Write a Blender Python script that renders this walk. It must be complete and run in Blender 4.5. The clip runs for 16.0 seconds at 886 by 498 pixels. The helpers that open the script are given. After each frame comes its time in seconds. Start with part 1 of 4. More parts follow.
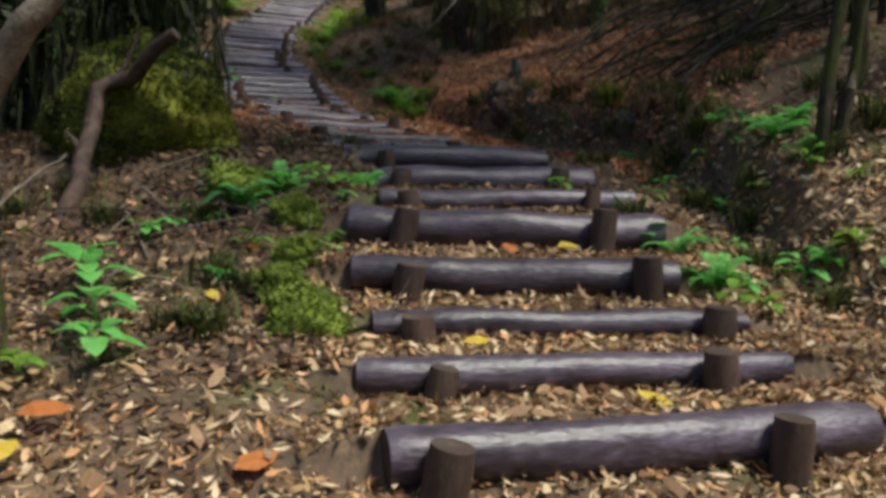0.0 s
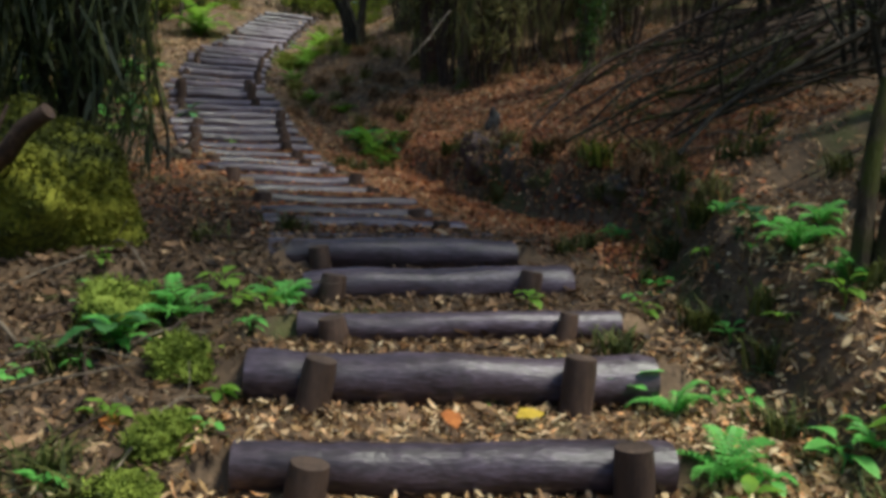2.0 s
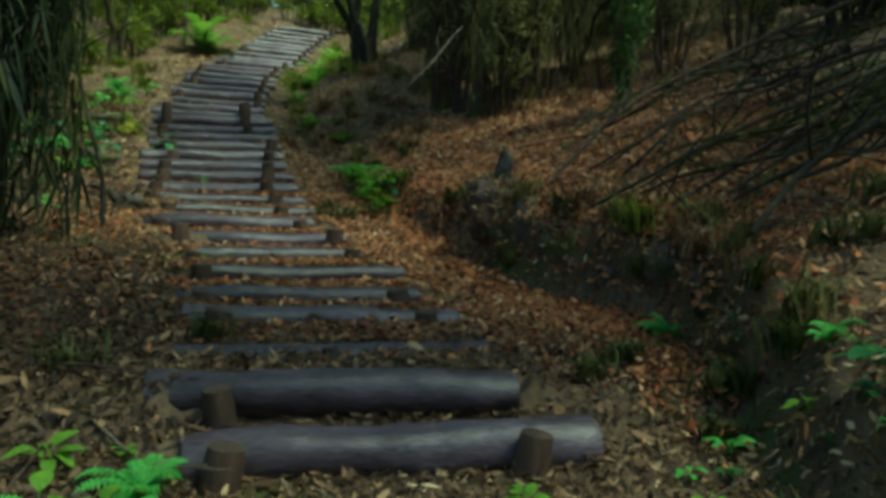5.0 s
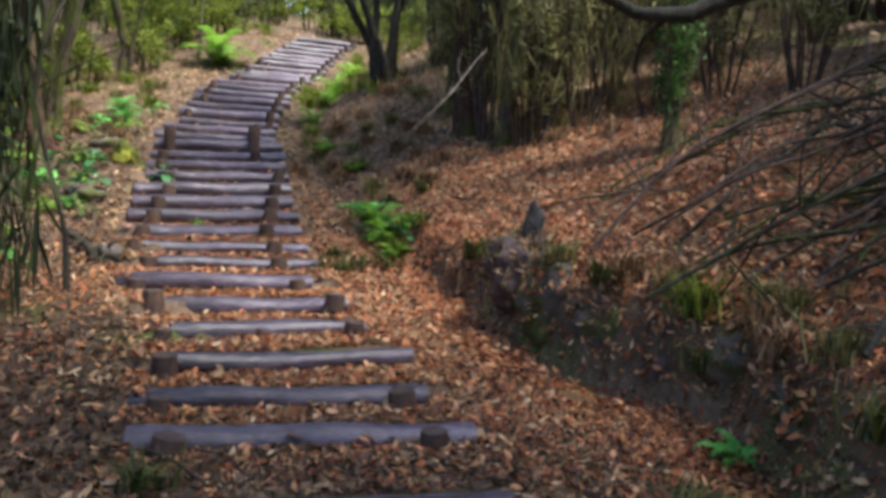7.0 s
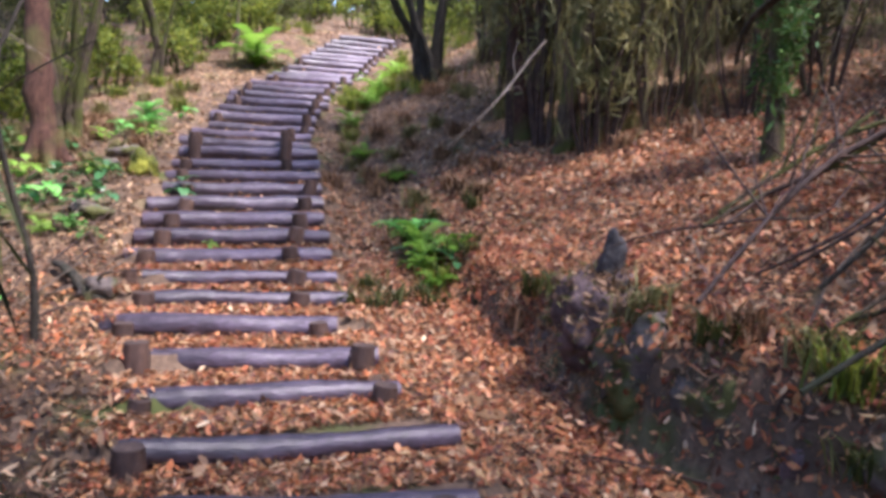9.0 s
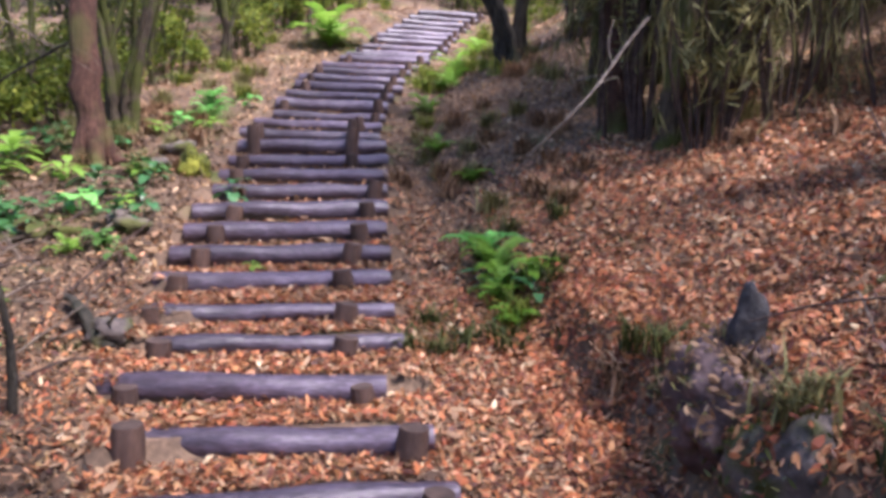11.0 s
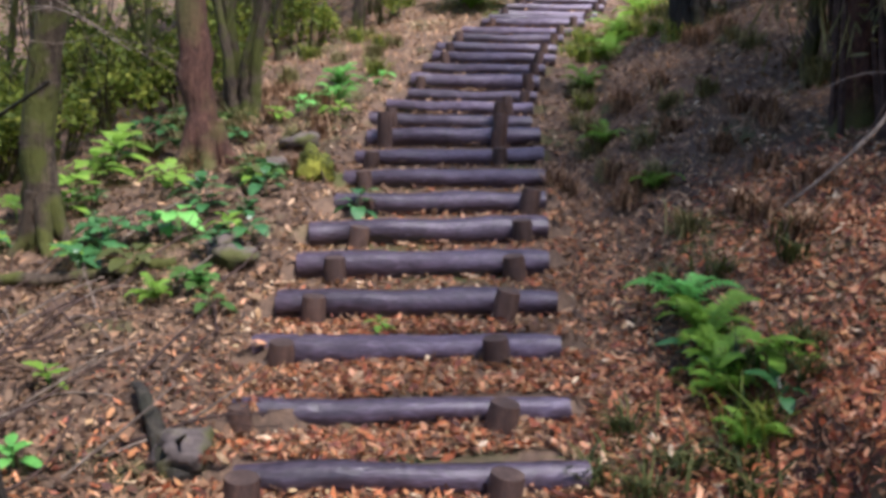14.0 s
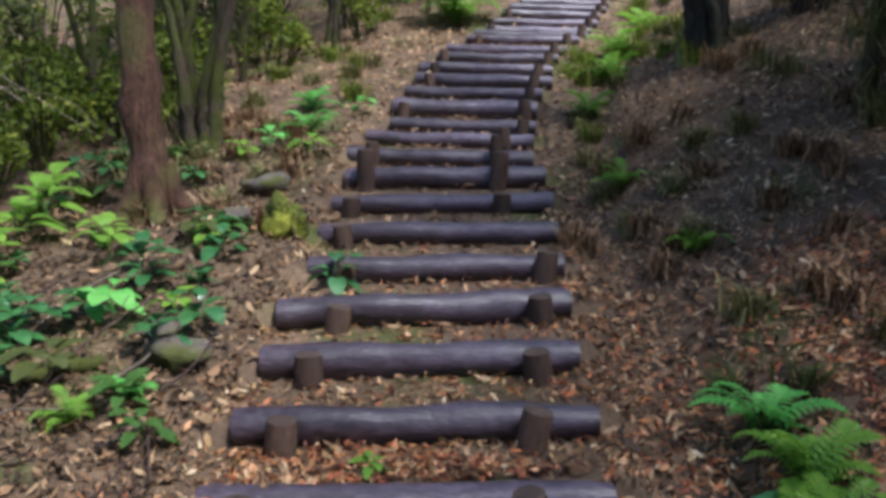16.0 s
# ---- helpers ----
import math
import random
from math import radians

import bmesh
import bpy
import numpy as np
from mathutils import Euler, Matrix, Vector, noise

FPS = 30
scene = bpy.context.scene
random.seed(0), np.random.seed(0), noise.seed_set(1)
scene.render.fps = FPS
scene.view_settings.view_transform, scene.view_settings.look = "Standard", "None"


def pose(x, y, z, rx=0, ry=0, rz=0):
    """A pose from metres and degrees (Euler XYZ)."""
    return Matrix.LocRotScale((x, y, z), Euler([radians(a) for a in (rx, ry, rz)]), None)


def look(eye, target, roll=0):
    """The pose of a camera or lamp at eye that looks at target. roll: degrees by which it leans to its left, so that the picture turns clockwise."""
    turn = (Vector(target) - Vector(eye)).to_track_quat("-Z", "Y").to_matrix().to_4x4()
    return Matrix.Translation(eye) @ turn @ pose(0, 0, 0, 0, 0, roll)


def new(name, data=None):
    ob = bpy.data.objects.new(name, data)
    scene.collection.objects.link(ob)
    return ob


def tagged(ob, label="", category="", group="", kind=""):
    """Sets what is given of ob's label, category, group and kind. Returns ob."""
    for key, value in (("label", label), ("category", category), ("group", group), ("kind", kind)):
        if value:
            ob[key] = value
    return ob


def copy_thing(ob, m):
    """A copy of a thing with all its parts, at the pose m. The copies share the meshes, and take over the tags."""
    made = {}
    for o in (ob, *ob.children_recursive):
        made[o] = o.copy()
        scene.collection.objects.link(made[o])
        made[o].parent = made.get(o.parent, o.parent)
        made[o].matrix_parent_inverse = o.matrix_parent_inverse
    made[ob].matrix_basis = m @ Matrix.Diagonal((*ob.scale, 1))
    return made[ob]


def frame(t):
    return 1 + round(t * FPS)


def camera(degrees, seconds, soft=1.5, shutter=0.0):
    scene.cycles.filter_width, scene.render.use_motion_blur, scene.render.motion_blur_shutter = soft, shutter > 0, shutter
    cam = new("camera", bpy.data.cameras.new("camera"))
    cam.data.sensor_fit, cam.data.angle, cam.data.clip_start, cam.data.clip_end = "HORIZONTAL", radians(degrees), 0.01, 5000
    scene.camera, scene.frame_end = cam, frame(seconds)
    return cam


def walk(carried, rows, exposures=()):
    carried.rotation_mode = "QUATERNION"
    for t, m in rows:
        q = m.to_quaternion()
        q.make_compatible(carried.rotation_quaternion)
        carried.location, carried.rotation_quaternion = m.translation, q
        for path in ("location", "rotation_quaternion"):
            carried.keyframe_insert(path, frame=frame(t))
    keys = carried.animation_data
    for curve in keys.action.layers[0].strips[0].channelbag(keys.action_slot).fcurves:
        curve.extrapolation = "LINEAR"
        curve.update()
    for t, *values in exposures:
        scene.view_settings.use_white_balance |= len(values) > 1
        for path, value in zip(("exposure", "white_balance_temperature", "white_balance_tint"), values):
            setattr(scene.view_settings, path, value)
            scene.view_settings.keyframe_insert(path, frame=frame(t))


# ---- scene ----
cam = camera(55.4, 16.0, soft=3.8)
METRES, EYE, TILT, LEAN, TURN = 8.2, 1.5, 8.0, 0.0, 0.0
ROWS = [
    (0.0, 0.0, 0.0, 0.0, 0.76, -14.67, -2.9),
    (0.5, 0.0058, 0.0292, 0.0108, 0.53, -14.92, -2.98),
    (1.0, 0.0152, 0.0619, 0.0145, 0.72, -14.92, -2.93),
    (1.5, 0.0204, 0.0907, 0.0207, 0.78, -14.5, -3.04),
    (2.0, 0.0269, 0.1239, 0.0367, 0.64, -14.07, -3.26),
    (2.5, 0.0298, 0.1513, 0.0419, 1.09, -14.01, -3.3),
    (3.0, 0.034, 0.1857, 0.0443, 1.43, -13.6, -3.33),
    (3.5, 0.0409, 0.2129, 0.0445, 1.41, -13.46, -3.25),
    (4.0, 0.0497, 0.2348, 0.0467, 1.53, -13.06, -3.39),
    (4.5, 0.0522, 0.2651, 0.0507, 2.31, -13.25, -3.27),
    (5.0, 0.0526, 0.3015, 0.0488, 2.92, -13.44, -3.21),
    (7.5, 0.0518, 0.4425, 0.072, 5.18, -13.3, -2.94),
    (8.0, 0.0437, 0.4749, 0.0679, 5.58, -13.24, -2.75),
    (8.5, 0.0424, 0.5071, 0.0705, 6.49, -13.24, -2.44),
    (9.0, 0.0388, 0.5383, 0.0652, 8.0, -13.56, -2.2),
    (11.5, 0.0273, 0.6899, 0.079, 15.55, -15.98, -0.08),
    (12.0, 0.0359, 0.7203, 0.0801, 17.91, -16.3, 0.5),
    (12.5, 0.0238, 0.7431, 0.077, 20.87, -17.05, 1.19),
    (13.0, 0.0001, 0.7673, 0.0832, 22.44, -17.68, 1.4),
    (13.5, -0.0213, 0.7924, 0.0861, 22.66, -18.42, 1.66),
    (14.0, -0.0415, 0.8178, 0.0851, 22.61, -18.7, 1.68),
    (14.5, -0.0624, 0.8448, 0.0886, 22.45, -18.65, 1.66),
    (15.0, -0.0797, 0.8699, 0.0887, 22.23, -18.53, 1.78),
    (15.5, -0.0902, 0.8992, 0.09, 21.49, -18.49, 1.56),
    (16.0, -0.1055, 0.9302, 0.0904, 20.76, -18.27, 1.38),
]
EXPOSURE = [
    (0.0, 0.3, 6400, 1), (1.5, 0.48, 6400, 1), (2.5, 0.38, 6450, -12), (3.5, 0.18, 6350, -34), (5.0, 0.42, 6400, -38), (6.2, 1.15, 6250, -6), (7.5, 1.7, 6150, 12),
    (9.0, 1.92, 5900, 25), (12.5, 1.58, 5850, 27), (14.5, 1.22, 5850, 17), (16.0, 1.0, 5650, 7),
]
walk(cam, [(t, pose(0, 0, EYE, TILT, LEAN, TURN) @ pose(METRES * x, METRES * y, METRES * z, 90 + pitch, roll, yaw)) for t, x, y, z, yaw, pitch, roll in ROWS], EXPOSURE)

# ---- light ----
SUN_EL, SUN_AZ = 63.0, 112.0
world = bpy.data.worlds.new("sky")
scene.world = world
world.use_nodes = True
wn = world.node_tree
sky = wn.nodes.new("ShaderNodeTexSky")
sky.sky_type, sky.sun_disc = "NISHITA", False
sky.sun_elevation, sky.sun_rotation = radians(SUN_EL), radians(SUN_AZ)
wn.links.new(sky.outputs[0], wn.nodes["Background"].inputs[0])
wn.nodes["Background"].inputs[1].default_value = 0.145
sun = new("sun", bpy.data.lights.new("sun", "SUN"))
sun.data.energy, sun.data.angle, sun.data.color = 3.7, radians(11), (1.0, 0.94, 0.85)
_az, _el = radians(SUN_AZ), radians(SUN_EL)
sun.matrix_world = look((8 * math.sin(_az) * math.cos(_el), 8 * math.cos(_az) * math.cos(_el), 8 * math.sin(_el) + 4), (0, 0, 4))


# ---- materials ----
def material(name, stops, scale=8.0, rough=0.8, bump=0.3, fine=60.0, stretch=(1, 1, 1), pick="", spread=0.5, moss=None, spec=0.3, rough_var=0.15, trans=0.0):
    """A rough natural surface: a colour ramp over two scales of noise, or over a random number for each leaf or object."""
    m = bpy.data.materials.new(name)
    m.use_nodes = True
    nt = m.node_tree
    N, Lk = nt.nodes, nt.links
    bs = N["Principled BSDF"]
    tc = N.new("ShaderNodeTexCoord")
    mp = N.new("ShaderNodeMapping")
    mp.inputs["Scale"].default_value = stretch
    Lk.new(tc.outputs["Object"], mp.inputs[0])
    n1 = N.new("ShaderNodeTexNoise")
    n1.inputs["Scale"].default_value, n1.inputs["Detail"].default_value, n1.inputs["Roughness"].default_value = scale, 6, 0.65
    n2 = N.new("ShaderNodeTexNoise")
    n2.inputs["Scale"].default_value, n2.inputs["Detail"].default_value = fine, 4
    for n in (n1, n2):
        Lk.new(mp.outputs[0], n.inputs["Vector"])
    mix = N.new("ShaderNodeMath")
    mix.operation = "MULTIPLY_ADD"
    mix.inputs[1].default_value = 0.35
    Lk.new(n2.outputs[0], mix.inputs[0])
    add = N.new("ShaderNodeMath")
    add.operation = "MULTIPLY"
    add.inputs[1].default_value = 0.65
    Lk.new(n1.outputs[0], add.inputs[0])
    Lk.new(add.outputs[0], mix.inputs[2])
    fac = mix.outputs[0]
    ctr = N.new("ShaderNodeMapRange")
    ctr.inputs["From Min"].default_value, ctr.inputs["From Max"].default_value = 0.3, 0.7
    Lk.new(fac, ctr.inputs[0])
    fac = ctr.outputs[0]
    if pick:
        if pick == "island":
            g = N.new("ShaderNodeNewGeometry")
            r = g.outputs["Random Per Island"]
        else:
            g = N.new("ShaderNodeObjectInfo")
            r = g.outputs["Random"]
        w = N.new("ShaderNodeMix")
        w.inputs[0].default_value = spread
        Lk.new(fac, w.inputs[2])
        Lk.new(r, w.inputs[3])
        fac = w.outputs[0]
    ramp = N.new("ShaderNodeValToRGB")
    els = ramp.color_ramp.elements
    while len(els) < len(stops):
        els.new(0.5)
    for e, (p, c) in zip(els, stops):
        e.position, e.color = p, (*c, 1)
    Lk.new(fac, ramp.inputs[0])
    col = ramp.outputs[0]
    if moss:
        mcol, lo, hi, msc = moss
        nm = N.new("ShaderNodeTexNoise")
        nm.inputs["Scale"].default_value, nm.inputs["Detail"].default_value = msc, 5
        Lk.new(tc.outputs["Object"], nm.inputs["Vector"])
        mr = N.new("ShaderNodeMapRange")
        mr.inputs["From Min"].default_value, mr.inputs["From Max"].default_value = lo, hi
        Lk.new(nm.outputs[0], mr.inputs[0])
        mm = N.new("ShaderNodeMix")
        mm.data_type = "RGBA"
        Lk.new(mr.outputs[0], mm.inputs[0])
        Lk.new(col, mm.inputs[6])
        mm.inputs[7].default_value = (*mcol, 1)
        col = mm.outputs[2]
    Lk.new(col, bs.inputs["Base Color"])
    rr = N.new("ShaderNodeMapRange")
    rr.inputs["To Min"].default_value, rr.inputs["To Max"].default_value = max(0.05, rough - rough_var), min(1, rough + rough_var)
    Lk.new(n1.outputs[0], rr.inputs[0])
    Lk.new(rr.outputs[0], bs.inputs["Roughness"])
    bs.inputs["Specular IOR Level"].default_value = spec
    if bump:
        b = N.new("ShaderNodeBump")
        b.inputs["Strength"].default_value, b.inputs["Distance"].default_value = bump, 0.05 if "bark" in name else 0.02
        Lk.new(mix.outputs[0], b.inputs["Height"])
        Lk.new(b.outputs[0], bs.inputs["Normal"])
    if trans:
        tr = N.new("ShaderNodeBsdfTranslucent")
        Lk.new(col, tr.inputs[0])
        ms = N.new("ShaderNodeMixShader")
        ms.inputs[0].default_value = trans
        Lk.new(bs.outputs[0], ms.inputs[1])
        Lk.new(tr.outputs[0], ms.inputs[2])
        Lk.new(ms.outputs[0], N["Material Output"].inputs[0])
    return m


# the violet in the upper stops is the sky's reflection, put into the bark colour
M_LOG = material("wet_log_bark_sky_tint", [(0.0, (0.010, 0.006, 0.007)), (0.32, (0.034, 0.023, 0.028)), (0.6, (0.082, 0.058, 0.076)), (0.82, (0.155, 0.116, 0.158)), (1.0, (0.29, 0.24, 0.28))], 2.6, 0.4, 0.25, 26, (1, 3.2, 3.2), "object", 0.22, spec=0.5, rough_var=0.14, moss=((0.045, 0.06, 0.03), 0.6, 0.8, 1.7))
M_LOGEND = material("log_end_grain", [(0.0, (0.025, 0.016, 0.013)), (0.6, (0.075, 0.048, 0.036)), (1.0, (0.15, 0.10, 0.07))], 14, 0.7, 0.3, 80)
M_STAKE = material("weathered_stake", [(0.0, (0.022, 0.015, 0.013)), (0.5, (0.075, 0.046, 0.036)), (1.0, (0.17, 0.10, 0.07))], 7, 0.6, 0.4, 50, (4, 4, 1), "object", 0.35)
M_SOIL = material("forest_soil", [(0.0, (0.034, 0.022, 0.014)), (0.5, (0.115, 0.074, 0.046)), (1.0, (0.24, 0.155, 0.095))], 3.5, 0.9, 0.9, 38, moss=((0.075, 0.085, 0.022), 0.54, 0.68, 1.6))
M_TAN = material("tan_leaf_litter", [(0.0, (0.05, 0.026, 0.015)), (0.35, (0.20, 0.105, 0.045)), (0.52, (0.46, 0.29, 0.13)), (0.7, (0.74, 0.58, 0.37)), (0.86, (0.60, 0.26, 0.09)), (1.0, (0.80, 0.66, 0.46))], 30, 0.6, 0.2, 90, pick="island", spread=0.8, trans=0.15)
M_RUST = material("rust_leaf_litter", [(0.0, (0.03, 0.015, 0.011)), (0.28, (0.15, 0.05, 0.028)), (0.46, (0.38, 0.105, 0.042)), (0.60, (0.54, 0.19, 0.07)), (0.72, (0.44, 0.22, 0.085)), (0.84, (0.62, 0.29, 0.14)), (1.0, (0.74, 0.47, 0.27))], 30, 0.5, 0.2, 90, pick="island", spread=0.85, trans=0.15)
# brown litter palette darkened; stands in for shade under shrubs and on middle steps
M_DARKLITTER = material("damp_leaf_litter", [(0.0, (0.018, 0.011, 0.007)), (0.4, (0.055, 0.032, 0.018)), (0.75, (0.12, 0.07, 0.038)), (0.93, (0.20, 0.13, 0.075)), (1.0, (0.42, 0.32, 0.2))], 30, 0.6, 0.2, 90, pick="island", spread=0.85, trans=0.1)
M_GOLD = material("golden_debris", [(0.0, (0.06, 0.03, 0.014)), (0.4, (0.22, 0.115, 0.04)), (0.7, (0.42, 0.26, 0.10)), (1.0, (0.66, 0.50, 0.26))], 30, 0.6, 0.2, 90, pick="island", spread=0.85, trans=0.15)
M_BROWN = material("brown_leaf_litter", [(0.0, (0.05, 0.028, 0.016)), (0.35, (0.16, 0.088, 0.046)), (0.7, (0.33, 0.19, 0.10)), (1.0, (0.54, 0.38, 0.22))], 30, 0.65, 0.2, 90, pick="island", spread=0.8, trans=0.15)
M_MOSSROCK = material("mossy_rock", [(0.0, (0.006, 0.008, 0.003)), (0.3, (0.025, 0.030, 0.006)), (0.5, (0.098, 0.106, 0.012)), (0.7, (0.20, 0.20, 0.022)), (1.0, (0.30, 0.28, 0.05))], 3.2, 0.95, 1.0, 45)
M_MOSS = material("green_moss", [(0.0, (0.07, 0.09, 0.015)), (0.5, (0.17, 0.22, 0.03)), (1.0, (0.32, 0.38, 0.07))], 9, 0.95, 1.0, 120)
M_DARKROCK = material("dark_damp_rock", [(0.0, (0.03, 0.024, 0.020)), (0.5, (0.11, 0.087, 0.075)), (1.0, (0.25, 0.20, 0.175))], 7, 0.85, 1.0, 40, moss=((0.07, 0.072, 0.02), 0.46, 0.6, 5))
M_STUMP = material("dark_rotten_wood", [(0.0, (0.010, 0.009, 0.009)), (0.5, (0.040, 0.035, 0.034)), (1.0, (0.11, 0.095, 0.09))], 8, 0.7, 0.8, 50)
M_REDROCK = material("reddish_damp_rock", [(0.0, (0.03, 0.019, 0.018)), (0.5, (0.105, 0.068, 0.064)), (1.0, (0.23, 0.16, 0.15))], 6, 0.75, 0.9, 35, moss=((0.09, 0.085, 0.03), 0.56, 0.7, 4))
M_BARK = material("mossy_bark", [(0.0, (0.016, 0.012, 0.008)), (0.5, (0.065, 0.047, 0.03)), (1.0, (0.17, 0.13, 0.085))], 9, 0.9, 1.0, 40, (3, 3, 0.7), moss=((0.075, 0.082, 0.016), 0.44, 0.54, 4.0))
M_REDBARK = material("reddish_bark", [(0.0, (0.02, 0.010, 0.007)), (0.5, (0.085, 0.040, 0.026)), (1.0, (0.19, 0.095, 0.062))], 9, 0.85, 1.0, 40, (3, 3, 0.6), moss=((0.11, 0.11, 0.03), 0.48, 0.64, 1.8))
M_DARKBARK = material("dark_bark", [(0.0, (0.012, 0.011, 0.009)), (0.5, (0.04, 0.034, 0.025)), (1.0, (0.10, 0.085, 0.06))], 6, 0.85, 0.8, 50, (3, 3, 0.7), moss=((0.05, 0.06, 0.018), 0.55, 0.75, 2))
M_DEADWOOD = material("dead_wood", [(0.0, (0.05, 0.038, 0.028)), (0.5, (0.15, 0.115, 0.085)), (1.0, (0.34, 0.28, 0.21))], 8, 0.8, 0.6, 60, (2, 2, 2))
M_BROWNWOOD = material("brown_branch_wood", [(0.0, (0.016, 0.010, 0.008)), (0.5, (0.06, 0.036, 0.027)), (1.0, (0.15, 0.098, 0.072))], 8, 0.75, 0.6, 60, (2, 2, 2))
M_FERN = material("fern_green", [(0.0, (0.08, 0.26, 0.05)), (0.5, (0.17, 0.50, 0.10)), (1.0, (0.32, 0.68, 0.18))], 12, 0.5, 0.1, 60, pick="object", spread=0.3, trans=0.45)
M_LIME = material("lime_green_leaf", [(0.0, (0.08, 0.19, 0.022)), (0.5, (0.20, 0.37, 0.045)), (1.0, (0.34, 0.52, 0.085))], 12, 0.5, 0.1, 60, pick="object", spread=0.3, trans=0.5)
M_HERB = material("deep_green_leaf", [(0.0, (0.018, 0.06, 0.018)), (0.5, (0.045, 0.14, 0.04)), (1.0, (0.11, 0.26, 0.08))], 12, 0.35, 0.1, 60, pick="object", spread=0.3, trans=0.25, spec=0.5)
M_OLIVE = material("olive_foliage", [(0.0, (0.022, 0.03, 0.010)), (0.5, (0.07, 0.085, 0.022)), (1.0, (0.18, 0.18, 0.05))], 4, 0.6, 0.1, 30, pick="island", spread=0.75, trans=0.35)
M_IVY = material("ivy_green", [(0.0, (0.02, 0.05, 0.012)), (0.5, (0.06, 0.13, 0.025)), (1.0, (0.15, 0.26, 0.06))], 4, 0.5, 0.1, 30, pick="island", spread=0.75, trans=0.3)
M_YGREEN = material("yellow_green_foliage", [(0.0, (0.05, 0.08, 0.012)), (0.5, (0.15, 0.20, 0.025)), (1.0, (0.38, 0.38, 0.06))], 4, 0.6, 0.1, 30, pick="island", spread=0.75, trans=0.45)
M_DRYLEAF = material("dry_hanging_foliage", [(0.0, (0.045, 0.042, 0.016)), (0.5, (0.16, 0.15, 0.055)), (1.0, (0.38, 0.34, 0.13))], 4, 0.7, 0.1, 30, pick="island", spread=0.75, trans=0.3)
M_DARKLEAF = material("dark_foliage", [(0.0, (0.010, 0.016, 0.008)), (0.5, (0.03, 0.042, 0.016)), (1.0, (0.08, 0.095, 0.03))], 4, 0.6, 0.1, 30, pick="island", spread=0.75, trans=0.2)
M_YELLOW = material("yellow_leaf", [(0.0, (0.45, 0.28, 0.03)), (1.0, (0.75, 0.55, 0.08))], 20, 0.5, 0.1, 60, trans=0.2)
M_ORANGE = material("orange_leaf", [(0.0, (0.35, 0.10, 0.03)), (1.0, (0.6, 0.22, 0.06))], 20, 0.5, 0.1, 60, trans=0.2)


# ---- mesh tools ----
def fresh(v, f, name="mesh", mats=(), idx=None, smooth=True):
    me = bpy.data.meshes.new(name)
    me.from_pydata([tuple(p) for p in v], [], [tuple(q) for q in f])
    for m in mats:
        me.materials.append(m)
    if idx is not None:
        me.polygons.foreach_set("material_index", idx)
    if smooth:
        me.polygons.foreach_set("use_smooth", [True] * len(me.polygons) if idx is None else [k == 0 for k in idx])
    me.update()
    return me


def child(name, me, parent, label=""):
    ob = new(name, me)
    ob.parent = parent
    if label:
        ob["label"] = label
    return ob


def empty(name, at=(0, 0, 0), rz=0.0):
    ob = new(name)
    ob.location, ob.rotation_euler = at, (0, 0, rz)
    ob.empty_display_size = 0.1
    return ob


def merge(parts):
    v, f = [], []
    for pv, pf in parts:
        n = len(v)
        v += [tuple(p) for p in pv]
        f += [tuple(i + n for i in q) for q in pf]
    return v, f


def tube(points, radii, seg=10, wob=0.08, seed=0, caps=True):
    """A wobbly tapering tube along a line of points, with slightly domed ends."""
    rng = np.random.RandomState(seed)
    P = np.array(points, float)
    n = len(P)
    T = np.gradient(P, axis=0)
    T /= np.linalg.norm(T, axis=1)[:, None] + 1e-9
    up = np.array([0, 0, 1.0]) if abs(T[0][2]) < 0.8 else np.array([0, 1.0, 0])
    v, f = [], []
    ph = rng.rand(4) * 6.28
    for i in range(n):
        a = np.cross(T[i], up)
        a /= np.linalg.norm(a) + 1e-9
        b = np.cross(a, T[i])
        for k in range(seg):
            th = 2 * math.pi * k / seg
            r = radii[i] * (1 + wob * (0.6 * math.sin(2 * th + ph[0] + i * 0.35) + 0.4 * math.sin(3 * th + ph[1] - i * 0.22) + 0.5 * (rng.rand() - 0.5)))
            v.append(P[i] + a * r * math.cos(th) + b * r * math.sin(th))
    for i in range(n - 1):
        for k in range(seg):
            f.append((i * seg + k, i * seg + (k + 1) % seg, (i + 1) * seg + (k + 1) % seg, (i + 1) * seg + k))
    if caps:
        for i, s in ((0, -1), (n - 1, 1)):
            c = len(v)
            v.append(P[i] + T[i] * s * radii[i] * 0.05)
            v += [np.array(v[i * seg + k]) for k in range(seg)]
            for k in range(seg):
                q = (c, c + 1 + k, c + 1 + (k + 1) % seg)
                f.append(q if s > 0 else q[::-1])
    return v, f


def spline(pts, n):
    """n points on a smooth line through pts."""
    P = np.array(pts, float)
    P = np.vstack([2 * P[0] - P[1], P, 2 * P[-1] - P[-2]])
    out = []
    for u in np.linspace(0, len(P) - 3 - 1e-6, n):
        i = int(u)
        t = u - i
        a, b, c, d = P[i:i + 4]
        out.append(0.5 * (2 * b + (c - a) * t + (2 * a - 5 * b + 4 * c - d) * t * t + (3 * b - a - 3 * c + d) * t ** 3))
    return np.array(out)


